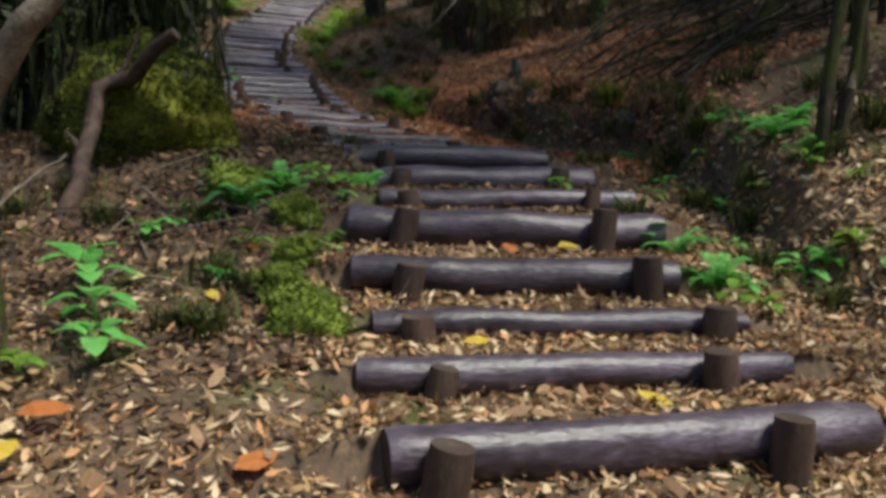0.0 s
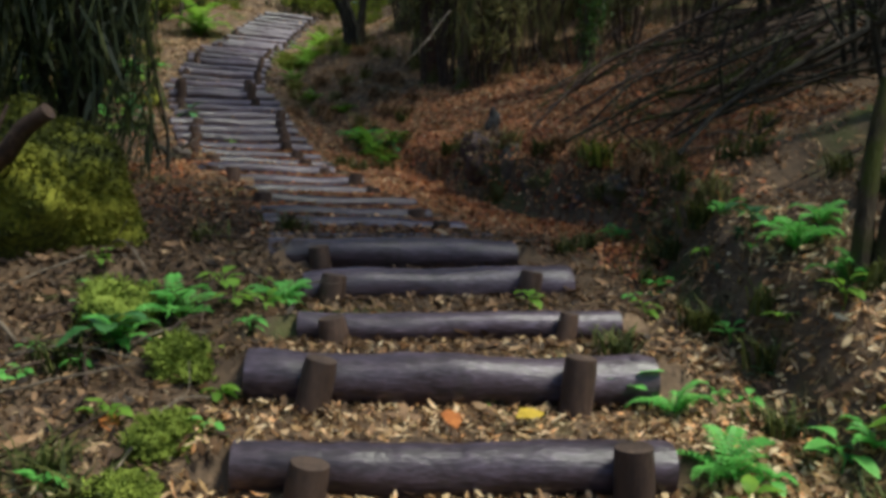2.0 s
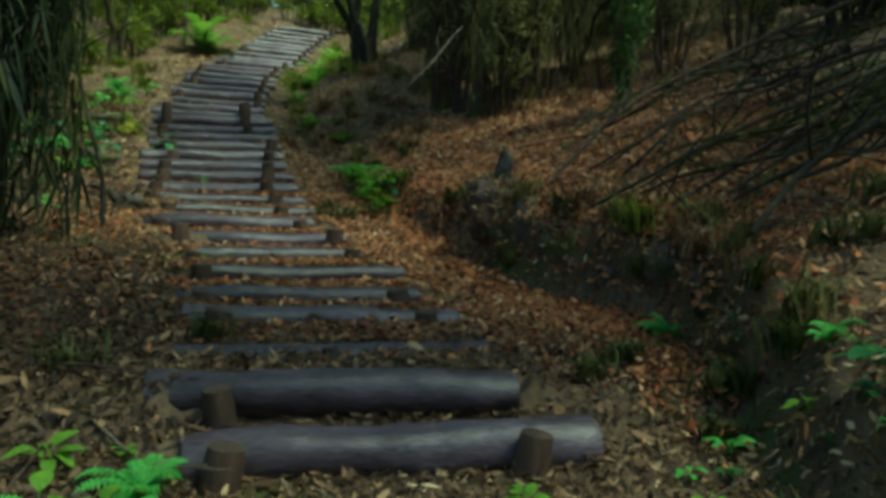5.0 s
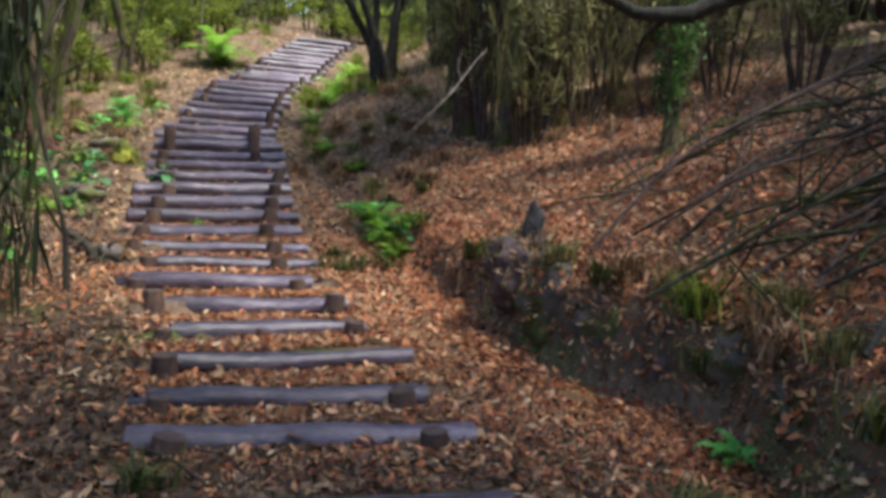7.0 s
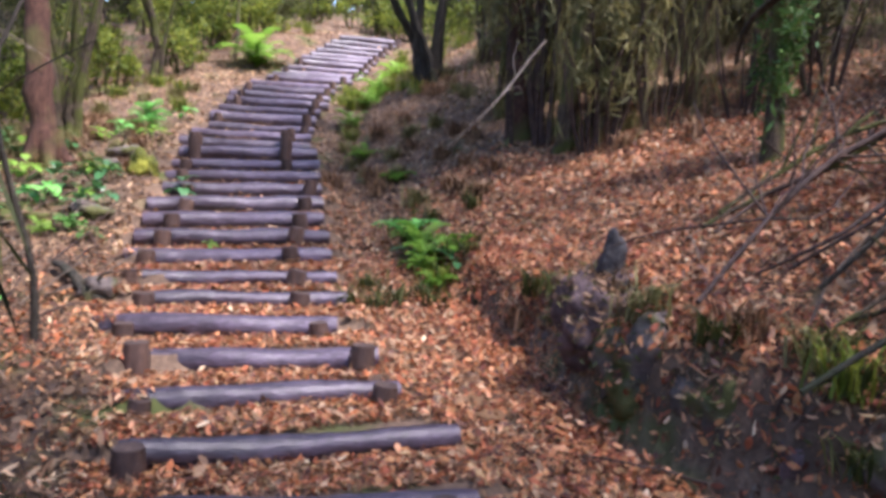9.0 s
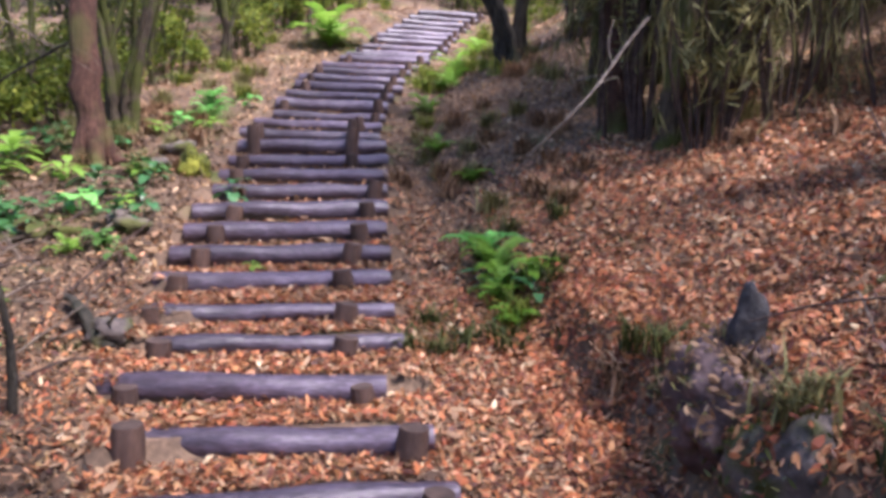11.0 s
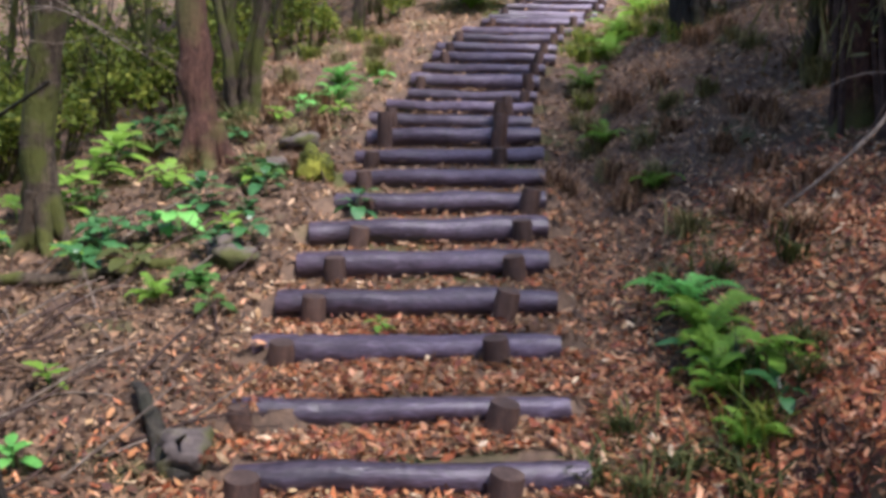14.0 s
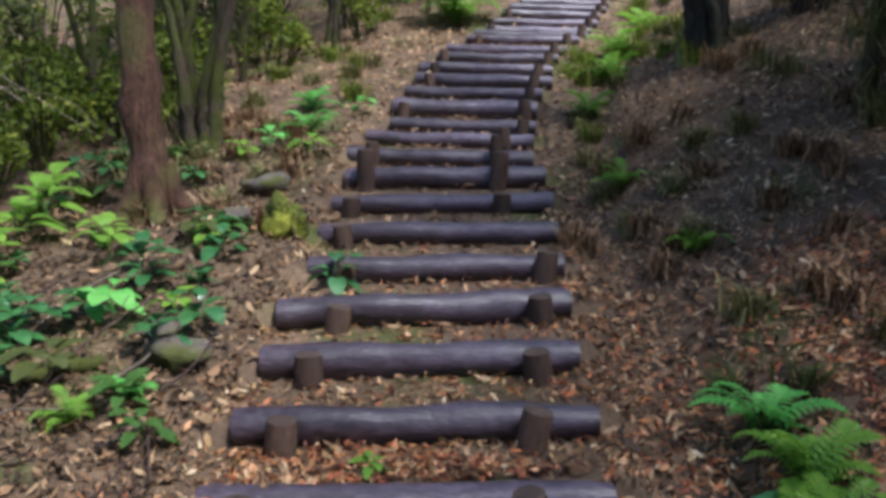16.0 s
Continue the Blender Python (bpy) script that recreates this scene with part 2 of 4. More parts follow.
def leaves_mesh(name, C, Nn, L, W, mat, rng, curl=0.25):
    """Many small curled leaves in one mesh: six points and three faces each."""
    n = len(C)
    Nn = Nn / (np.linalg.norm(Nn, axis=1)[:, None] + 1e-9)
    D = rng.normal(size=(n, 3))
    D -= Nn * (D * Nn).sum(1)[:, None]
    D /= np.linalg.norm(D, axis=1)[:, None] + 1e-9
    S = np.cross(Nn, D)
    cu = (rng.rand(n) * 1.4 - 0.3) * curl
    row = []
    for u, w in ((-0.5, 0.0), (-0.18, 1.0), (0.2, 0.85), (0.5, 0.0), (0.2, -0.85), (-0.18, -1.0)):
        lift = cu * (abs(w) * W * 1.2 + u * u * L * 2.0)
        row.append(C + D * (u * L)[:, None] + S * (0.5 * w * W)[:, None] + Nn * lift[:, None])
    V = np.stack(row, 1).reshape(-1, 3)
    base = np.arange(n)[:, None] * 6
    Q = (base + np.array([[1, 5, 4, 2]])).tolist()
    T1 = (base + np.array([[0, 5, 1]])).tolist()
    T2 = (base + np.array([[2, 4, 3]])).tolist()
    return fresh(V.tolist(), Q + T1 + T2, name, (mat,), smooth=False)


# ---- the lie of the land ----
# each log: left end, right end, radius, stakes (place along the log, top above its axis, radius)
LOGS = [
    ((-0.12, 2.05, 0.722), (1.29, 2.46, 0.740), 0.079, ((0.08, 0.074, 0.062), (0.76, 0.087, 0.058),)),
    ((-0.25, 2.51, 0.800), (1.19, 2.83, 0.822), 0.061, ((0.16, 0.051, 0.051), (0.80, 0.092, 0.059),)),
    ((-0.24, 2.98, 0.862), (1.18, 3.23, 0.889), 0.056, ((0.11, 0.057, 0.062), (0.89, 0.091, 0.062),)),
    ((-0.37, 3.44, 0.979), (0.99, 3.57, 1.006), 0.083, ((0.16, 0.060, 0.062), (0.89, 0.113, 0.062),)),
    ((-0.45, 3.93, 1.132), (1.05, 4.08, 1.153), 0.093, ((0.16, 0.097, 0.062), (0.78, 0.121, 0.062),)),
    ((-0.34, 4.34, 1.228), (1.00, 4.52, 1.288), 0.060, ((0.12, 0.060, 0.059), (0.80, 0.065, 0.044),)),
    ((-0.41, 4.87, 1.300), (0.87, 5.20, 1.341), 0.091, ((0.08, 0.088, 0.062), (0.80, 0.095, 0.059),)),
    ((-0.63, 5.12, 1.423), (0.61, 5.37, 1.464), 0.081, ((0.21, 0.054, 0.053),)),
    ((-0.73, 5.63, 1.425), (0.52, 5.97, 1.456), 0.065, ()),
    ((-0.90, 6.20, 1.472), (0.37, 6.66, 1.456), 0.072, ((0.10, 0.075, 0.062), (0.85, 0.082, 0.057),)),
    ((-1.07, 6.61, 1.507), (0.13, 7.02, 1.510), 0.059, ((0.09, 0.045, 0.046), (0.91, 0.074, 0.062),)),
    ((-1.12, 6.98, 1.570), (0.00, 7.56, 1.573), 0.056, ((0.03, 0.075, 0.060),)),
    ((-1.37, 7.45, 1.609), (-0.32, 7.98, 1.617), 0.060, ((0.05, 0.040, 0.050), (0.91, 0.069, 0.061),)),
    ((-1.64, 7.88, 1.670), (-0.48, 8.28, 1.684), 0.061, ((0.10, 0.109, 0.062), (0.92, 0.098, 0.062),)),
    ((-1.95, 8.26, 1.733), (-0.78, 8.62, 1.750), 0.064, ((0.13, 0.039, 0.053), (0.93, 0.054, 0.050),)),
    ((-1.96, 8.70, 1.801), (-0.89, 9.24, 1.793), 0.054, ((0.03, 0.060, 0.062), (0.74, 0.068, 0.062),)),
    ((-2.22, 9.05, 1.864), (-1.06, 9.64, 1.869), 0.051, ((0.03, 0.058, 0.044), (0.77, 0.071, 0.062),)),
    ((-2.52, 9.62, 1.896), (-1.23, 10.12, 1.952), 0.071, ((0.10, 0.081, 0.062), (0.80, 0.089, 0.062),)),
    ((-2.67, 10.04, 1.993), (-1.37, 10.57, 2.042), 0.071, ((0.14, 0.073, 0.062), (0.80, 0.095, 0.062),)),
    ((-2.86, 10.54, 2.076), (-1.55, 11.04, 2.138), 0.077, ((0.16, 0.071, 0.062), (0.87, 0.070, 0.062),)),
    ((-3.04, 10.95, 2.181), (-1.72, 11.59, 2.229), 0.081, ((0.20, 0.059, 0.062), (0.89, 0.082, 0.062),)),
    ((-3.16, 11.48, 2.292), (-1.85, 11.99, 2.343), 0.074, ((0.14, 0.055, 0.062), (0.91, 0.103, 0.062),)),
    ((-3.39, 12.02, 2.390), (-1.99, 12.46, 2.444), 0.067, ((0.12, 0.070, 0.062),)),
    ((-3.57, 12.53, 2.501), (-2.16, 13.01, 2.554), 0.066, ((0.09, 0.058, 0.062), (0.77, 0.078, 0.059),)),
    ((-3.71, 12.99, 2.629), (-2.34, 13.50, 2.671), 0.078, ((0.11, 0.220, 0.062), (0.76, 0.198, 0.062),)),
    ((-3.98, 13.53, 2.750), (-2.56, 13.99, 2.750), 0.076, ((0.15, 0.120, 0.055), (0.80, 0.200, 0.050),)),
    ((-4.04, 14.03, 2.870), (-2.67, 14.39, 2.870), 0.066, ((0.84, 0.120, 0.050),)),
    ((-3.99, 14.41, 2.970), (-2.75, 14.76, 2.970), 0.066, ((0.90, 0.070, 0.055),)),
    ((-4.18, 14.88, 3.110), (-2.89, 15.30, 3.110), 0.090, ((0.08, 0.050, 0.055), (0.92, 0.100, 0.060),)),
    ((-4.26, 15.36, 3.250), (-2.95, 15.73, 3.250), 0.066, ((0.92, 0.070, 0.050),)),
    ((-4.31, 15.74, 3.380), (-2.95, 16.12, 3.380), 0.074, ((0.12, 0.060, 0.055), (0.86, 0.090, 0.055),)),
    ((-4.43, 16.14, 3.500), (-3.08, 16.62, 3.500), 0.070, ((0.12, 0.060, 0.050), (0.88, 0.080, 0.050),)),
    ((-4.44, 16.70, 3.640), (-3.13, 17.10, 3.640), 0.070, ((0.06, 0.090, 0.050), (0.90, 0.080, 0.050),)),
    ((-4.52, 17.20, 3.760), (-3.13, 17.52, 3.760), 0.066, ((0.90, 0.090, 0.050),)),
    ((-4.47, 17.80, 3.910), (-3.13, 18.18, 3.910), 0.068, ((0.10, 0.050, 0.050), (0.90, 0.090, 0.055),)),
    ((-4.45, 18.45, 4.070), (-3.15, 18.95, 4.070), 0.070, ((0.05, 0.090, 0.050), (0.92, 0.090, 0.055),)),
    ((-4.42, 19.10, 4.330), (-3.18, 19.65, 4.330), 0.070, ((0.06, 0.070, 0.050), (0.93, 0.080, 0.050),)),
    ((-4.38, 19.85, 4.570), (-3.20, 20.40, 4.570), 0.070, ((0.93, 0.080, 0.050),)),
    ((-4.32, 20.60, 4.830), (-3.18, 21.20, 4.830), 0.070, ((0.93, 0.080, 0.050),)),
    ((-4.28, 21.50, 5.130), (-3.12, 22.05, 5.130), 0.070, ((0.93, 0.080, 0.050),)),
]
for i in range(len(LOGS) - 1, 34, -1):
    (a0, b0, *_), (a1, b1, *_) = LOGS[i - 1], LOGS[i]
    LOGS.insert(i, (((a0[0] + a1[0]) / 2 - 0.03, (a0[1] + a1[1]) / 2, (a0[2] + a1[2]) / 2), ((b0[0] + b1[0]) / 2 + 0.03, (b0[1] + b1[1]) / 2, (b0[2] + b1[2]) / 2), 0.066, ((0.92, 0.08, 0.05),)))
CX = np.array([(a[0] + b[0]) / 2 for a, b, *_ in LOGS])
CY = np.array([(a[1] + b[1]) / 2 for a, b, *_ in LOGS])
CZ = np.array([(a[2] + b[2]) / 2 for a, b, *_ in LOGS])
CK = np.array([(b[1] - a[1]) / (b[0] - a[0]) for a, b, *_ in LOGS])
CR = np.array([g[2] for g in LOGS])
CH = np.array([np.hypot(b[0] - a[0], b[1] - a[1]) / 2 for a, b, *_ in LOGS])
CT = np.array([(b[2] - a[2]) / (b[0] - a[0]) for a, b, *_ in LOGS])


def along(x, y):
    """How far up the path a point lies, measured square to the logs."""
    x, y = np.asarray(x, float), np.asarray(y, float)
    xc = np.interp(y, CY, CX)
    k = np.interp(y, CY, CK)
    return y - k * np.clip(x - xc, -1.8, 1.8), x - xc


def base_z(q):
    z = np.interp(q, CY, CZ)
    z = np.where(q < CY[0], CZ[0] - 0.24 * np.minimum(CY[0] - q, 4) - 0.05 * np.clip(CY[0] - q - 4, 0, 30), z)
    return np.where(q > CY[-1], CZ[-1] + 0.22 * np.minimum(q - CY[-1], 12) + 0.03 * np.clip(q - CY[-1] - 12, 0, 60), z)


def tread_z(q):
    i = np.clip(np.searchsorted(CY, q) - 1, -1, len(CY) - 2)
    a, b = np.clip(i, 0, None), i + 1
    f = np.clip((q - CY[a]) / np.maximum(CY[b] - CY[a], 0.1), 0, 1)
    lo = CZ[a] + CR[a] * 0.62
    hi = np.maximum(CZ[b] - CR[b] * 1.05, CZ[a] + 0.012)
    z = lo + (hi - lo) * f
    return np.where((i < 0) | (q > CY[-1]), base_z(q) - 0.06, z)


TOE_Y = [-5, 0, 2.5, 3.4, 4.0, 5.0, 6.2, 7.0, 7.35, 7.7, 8.2, 9.0, 9.6, 10.3, 11.3, 13.0, 15.0, 20.0, 26.0]
TOE_X = [2.2, 2.0, 1.85, 1.65, 1.44, 1.38, 1.5, 1.38, 1.06, 0.66, 0.42, 0.05, -0.36, -0.75, -1.1, -1.8, -2.3, -2.5, -2.0]
BANK = [0.1, 0.15, 0.2, 0.22, 0.4, 0.45, 0.5, 0.5, 0.52, 0.52, 0.46, 0.34, 0.24, 0.18, 0.16, 0.15, 0.35, 0.3, 0.2]


def lumps(x, y, s, seed):
    """Smooth bumps from a few sine waves."""
    r = np.random.RandomState(seed)
    z = 0
    for k in range(6):
        a, f, p = r.rand() * 6.28, s * (0.6 + 1.6 * r.rand()), r.rand() * 6.28
        z = z + np.sin((x * math.cos(a) + y * math.sin(a)) * f + p)
    return z / 6


def land(x, y):
    """Height of the ground."""
    q, u = along(x, y)
    inside = 1 - np.clip((np.abs(u) - np.interp(q, CY, CH) - 0.09) / 0.12, 0, 1)
    z = base_z(q) - 0.01 + (tread_z(q) - base_z(q) + 0.01) * inside
    toe = np.interp(y, TOE_Y, TOE_X) + 0.06 * lumps(x, y, 5, 3)
    hb = np.interp(y, TOE_Y, BANK)
    d = x - toe
    w = 0.26 - 0.10 * np.clip((y - 5.2) / 1.0, 0, 1) * np.clip((10.2 - y) / 1.0, 0, 1)
    k = np.clip(d / w, 0, 1)
    out = np.clip(d - w, 0, None)
    z = z + hb * k * k * (3 - 2 * k) + 0.5 * np.minimum(out, 0.9) + 0.33 * np.clip(out - 0.9, 0, 4) + 0.12 * np.clip(out - 4.9, 0, 40)
    left = np.clip(-u - 0.85, 0, None)
    z = z - 0.06 * np.minimum(left, 4) + 0.02 * np.clip(left - 4, 0, 30)
    off = np.clip((np.abs(u) - 0.75) / 0.4, 0, 1)
    face = np.clip(1 - np.abs(d - 0.13) / 0.3, 0, 1) * np.clip((hb - 0.2) / 0.25, 0, 1)
    z = z + face * (0.07 * lumps(x, y, 13, 7) + 0.05 * lumps(x, y, 29, 8))
    z = z + inside * np.interp(q, CY, CT) * np.clip(u, -0.8, 0.8)
    return z + off * (0.05 * lumps(x, y, 3.2, 1) + 0.02 * lumps(x, y, 11, 2)) + 0.006 * lumps(x, y, 24, 5)


def ground_at(x, y):
    return float(land(np.array([x]), np.array([y]))[0])


def land_normal(x, y, e=0.04):
    gx = (land(x + e, y) - land(x - e, y)) / (2 * e)
    gy = (land(x, y + e) - land(x, y - e)) / (2 * e)
    n = np.stack([-gx, -gy, np.ones_like(gx)], 1)
    return n / np.linalg.norm(n, axis=1)[:, None]


def spread(lo, mid_lo, mid_hi, hi, step, far):
    a = np.arange(mid_lo, mid_hi, step)
    g = np.geomspace(step, 1.0, far)
    tail = np.cumsum(g / g.sum())
    return np.concatenate([(mid_lo - tail * (mid_lo - lo))[::-1], a, mid_hi + tail * (hi - mid_hi)])


gx, gy = spread(-160, -5.5, 3.2, 160, 0.055, 34), spread(-120, 0.6, 21.5, 200, 0.055, 34)
GX, GY = np.meshgrid(gx, gy)
GZ = land(GX.ravel(), GY.ravel())
nx, ny = len(gx), len(gy)
ii = (np.arange(ny - 1)[:, None] * nx + np.arange(nx - 1)).ravel()
ground = new("ground", fresh(np.stack([GX.ravel(), GY.ravel(), GZ], 1).tolist(), np.stack([ii, ii + 1, ii + nx + 1, ii + nx], 1).tolist(), "ground", (M_SOIL,)))
tagged(ground, "damp brown forest soil rising along the path", "ground", kind="structure")


# ---- the log steps ----
def log_step(i, a, b, r, stakes):
    rng = np.random.RandomState(100 + i)
    A, B = np.array(a), np.array(b)
    yaw = math.atan2(B[1] - A[1], B[0] - A[0])
    mid, half = (A + B) / 2, np.linalg.norm(B - A) / 2
    rise = (B[2] - A[2]) / 2
    top = empty("log_step", mid, yaw)
    n = 34
    xs = np.linspace(-half, half, n)
    bend = (rng.rand(2) - 0.5) * 0.02
    ph = rng.rand(4) * 6.28
    pts = [(x, bend[0] * (1 - (x / half) ** 2) + 0.004 * math.sin(5 * x + ph[0]), rise * x / half + bend[1] * (1 - (x / half) ** 2) + 0.005 * math.sin(7 * x + ph[1])) for x in xs]
    tip = 1 + (rng.rand() - 0.5) * 0.16
    rad = [r * (1 + (tip - 1) * (k / (n - 1) - 0.5) * 2) * (0.95 if k in (0, n - 1) else 1) * (1 + 0.035 * math.sin(k * 0.45 + ph[2]) + 0.02 * math.sin(k * 1.3 + ph[3])) for k in range(n)]
    v, f = tube(pts, rad, 20, 0.06, 200 + i)
    idx = [0] * (len(f) - 40) + [1] * 40
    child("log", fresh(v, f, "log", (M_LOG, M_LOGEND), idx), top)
    for s, h, sr in stakes:
        x = -half + 2 * half * s
        y = -(r * 0.85 + sr)
        lean = (rng.rand(2) - 0.5) * 0.06
        foot = -0.28
        up = h + rise * x / half
        p = [(x + lean[0] * (k / 8 - 0.5) * 2, y + lean[1] * (k / 8) * 0.3, foot + (up - foot) * k / 8) for k in range(9)]
        sv, sf = tube(p, [sr * 1.04] * 3 + [sr] * 4 + [sr * 0.98, sr * 0.9], 14, 0.05, 300 + i)
        child("stake", fresh(sv, sf, "stake", (M_STAKE, M_LOGEND), [0] * (len(sf) - 28) + [1] * 28), top)
    mood = "half buried in leaves" if 1.4 < mid[2] < 1.9 else "leaves at its foot"
    return tagged(top, "wet dark log step held by stakes, " + mood, "log step", "log steps up the path")


for i, g in enumerate(LOGS):
    log_step(i, *g)


# ---- rocks and moss ----
def rock(name, at, size, mat, seed, label, category, rough=0.18, rz=0.0, sub=4):
    bm = bmesh.new()
    bmesh.ops.create_icosphere(bm, subdivisions=sub, radius=1)
    o = Vector((seed * 7.3, seed * 3.1, 0))
    for v in bm.verts:
        d = 1 + rough * (1.3 * noise.noise(v.co * 1.1 + o) + 0.7 * noise.noise(v.co * 2.7 + o) + 0.28 * noise.noise(v.co * 7 + o))
        v.co = Vector((v.co.x * size[0], v.co.y * size[1], v.co.z * size[2])) * d
    for f in bm.faces:
        f.smooth = True
    me = bpy.data.meshes.new(name)
    bm.to_mesh(me)
    bm.free()
    me.materials.append(mat)
    ob = new(name, me)
    ob.location, ob.rotation_euler = at, (0, 0, rz)
    return tagged(ob, label, category)


def fuzz(ob, n, blade, mat, seed, name="moss"):
    """Short moss blades standing on a rounded thing."""
    r = np.random.RandomState(seed)
    me = ob.data
    co = np.array([v.co[:] for v in me.vertices])
    no = np.array([v.normal[:] for v in me.vertices])
    ok = np.where(no[:, 2] > -0.35)[0]
    i = ok[r.randint(0, len(ok), n)]
    C = co[i] + r.normal(size=(n, 3)) * 0.012 + no[i] * blade * 0.25
    side = np.cross(no[i], r.normal(size=(n, 3)))
    L = blade * (0.5 + r.rand(n))
    m = leaves_mesh(name, C, side + no[i] * 0.4 * r.rand(n, 1), L, L * 0.3, mat, r)
    child(name, m, ob)["kind"] = "stuff"


def drape(ob, n, leaf, mat, seed, name="caught_leaves"):
    """Fallen leaves lying flat on the upper side of a rock."""
    r = np.random.RandomState(seed)
    co = np.array([v.co[:] for v in ob.data.vertices])
    no = np.array([v.normal[:] for v in ob.data.vertices])
    ok = np.where(no[:, 2] > 0.05)[0]
    i = ok[r.randint(0, len(ok), n)]
    C = co[i] + r.normal(size=(n, 3)) * 0.008 + no[i] * 0.012
    L = leaf * (0.5 + r.rand(n))
    child(name, leaves_mesh(name, C, no[i] + 0.35 * r.normal(size=(n, 3)), L, L * (0.2 + 0.3 * r.rand(n)), mat, r, 0.8), ob)["kind"] = "stuff"


big = rock("boulder", (-1.88, 5.20, 1.50), (0.52, 0.44, 0.56), M_MOSSROCK, 1, "large boulder covered in olive green moss", "rock", 0.2, 0, 5)
fuzz(big, 16000, 0.03, M_MOSSROCK, 1)
for k, (x, y, s) in enumerate([(-0.47, 2.95, 0.14), (-0.60, 3.5, 0.10), (-0.68, 3.95, 0.11), (-1.05, 4.35, 0.16), (-0.62, 3.2, 0.09)]):
    mc = rock("moss_cushion", (x, y, ground_at(x, y) + s * 0.15), (s, s * 0.9, s * 0.75), M_MOSS, 10 + k, "rounded cushion of bright green moss among leaves", "moss", 0.35, k, 4)
    fuzz(mc, 2600, 0.022, M_MOSS, 30 + k)
rock("stump", (0.60, 8.20, 2.18), (0.062, 0.062, 0.2), M_STUMP, 19, "dark rotten stump on the edge of the bank", "stump", 0.3, 0.4, 4)
for k, (x, y, z, a, b, c, m) in enumerate([(0.56, 8.20, 1.98, 0.20, 0.20, 0.22, M_REDROCK), (0.74, 7.90, 1.86, 0.17, 0.18, 0.22, M_DARKROCK), (0.46, 8.62, 1.86, 0.13, 0.17, 0.16, M_DARKROCK), (0.26, 9.0, 1.84, 0.10, 0.15, 0.12, M_DARKROCK), (1.02, 7.66, 1.78, 0.16, 0.16, 0.20, M_DARKROCK), (1.32, 7.42, 1.72, 0.16, 0.16, 0.18, M_REDROCK), (1.58, 7.08, 1.72, 0.16, 0.18, 0.18, M_DARKROCK), (1.68, 6.5, 1.68, 0.16, 0.2, 0.15, M_DARKROCK), (1.64, 5.85, 1.62, 0.14, 0.18, 0.14, M_DARKROCK), (0.0, 9.4, 1.86, 0.08, 0.11, 0.08, M_DARKROCK)]):
    br = rock("bank_rock", (x, y, z), (a, b, c), m, 20 + k, "reddish brown rock jutting from the earth bank" if m == M_REDROCK else "grey brown mossy rock jutting from the earth bank", "rock", 0.42, k * 1.3, 4)
    fuzz(br, 420, 0.034, (M_DRYLEAF, M_OLIVE)[k % 2], 60 + k)
    drape(br, 380, 0.04, (M_BROWN, M_RUST)[k % 2], 160 + k)
rock("mossy_stone", (-3.55, 11.85, ground_at(-3.55, 11.85) + 0.06), (0.13, 0.12, 0.16), M_MOSSROCK, 42, "small mossy stone beside the log steps", "rock", 0.3, 0, 4)
for k, (x, y, s) in enumerate([(-3.16, 10.36, 0.11), (-3.35, 10.5, 0.09), (-2.2, 8.75, 0.1), (-3.9, 11.9, 0.12), (-4.1, 12.6, 0.14)]):
    rock("stone", (x, y, ground_at(x, y) + s * 0.2), (s * 1.2, s, s * 0.7), M_DARKROCK, 70 + k, "dark mossy stone lying in the leaf litter", "rock", 0.5, k, 3)


# ---- woody things ----
def branch(name, pts, r0, r1, mat, label, category, seed=0, twigs=0, tw_len=0.35, n=14, tw_mat=None):
    P = spline(pts, n)
    R = np.linspace(r0, r1, n)
    rng = np.random.RandomState(seed)
    jit = rng.normal(size=P.shape) * r0 * 0.25
    ob = new(name, fresh(*tube(P + jit, R, 9, 0.12, seed), name, (mat,)))
    for k in range(twigs):
        i = rng.randint(2, n - 1)
        d = (P[i] - P[i - 1]) / np.linalg.norm(P[i] - P[i - 1]) + rng.normal(size=3) * 0.55
        d /= np.linalg.norm(d)
        L = tw_len * (0.5 + rng.rand())
        q = [P[i], P[i] + d * L * 0.5 + rng.normal(size=3) * L * 0.06, P[i] + d * L + rng.normal(size=3) * L * 0.12]
        child("twig", fresh(*tube(spline(q, 6), np.linspace(R[i] * 0.5, R[i] * 0.15 + 0.001, 6), 6, 0.1, seed + k), "twig", (tw_mat or mat,)), ob)
    return tagged(ob, label, category)


def foliage(name, centre, size, n, leaf, mat, rng, droop=0.0):
    """A loose cloud of leaves in uneven clumps."""
    k = max(4, n // 60)
    cl = rng.normal(size=(k, 3))
    cl /= np.linalg.norm(cl, axis=1)[:, None]
    cl *= (rng.rand(k, 1) ** 0.4)
    C = cl[rng.randint(0, k, n)] + rng.normal(size=(n, 3)) * 0.16
    C = C * np.array(size) + np.array(centre)
    Nn = rng.normal(size=(n, 3)) + np.array([0, 0, 0.8 - droop])
    L = leaf * (0.6 + 0.8 * rng.rand(n))
    return leaves_mesh(name, C, Nn, L, L * (0.42 if droop < 0.5 else 0.2), mat, rng)


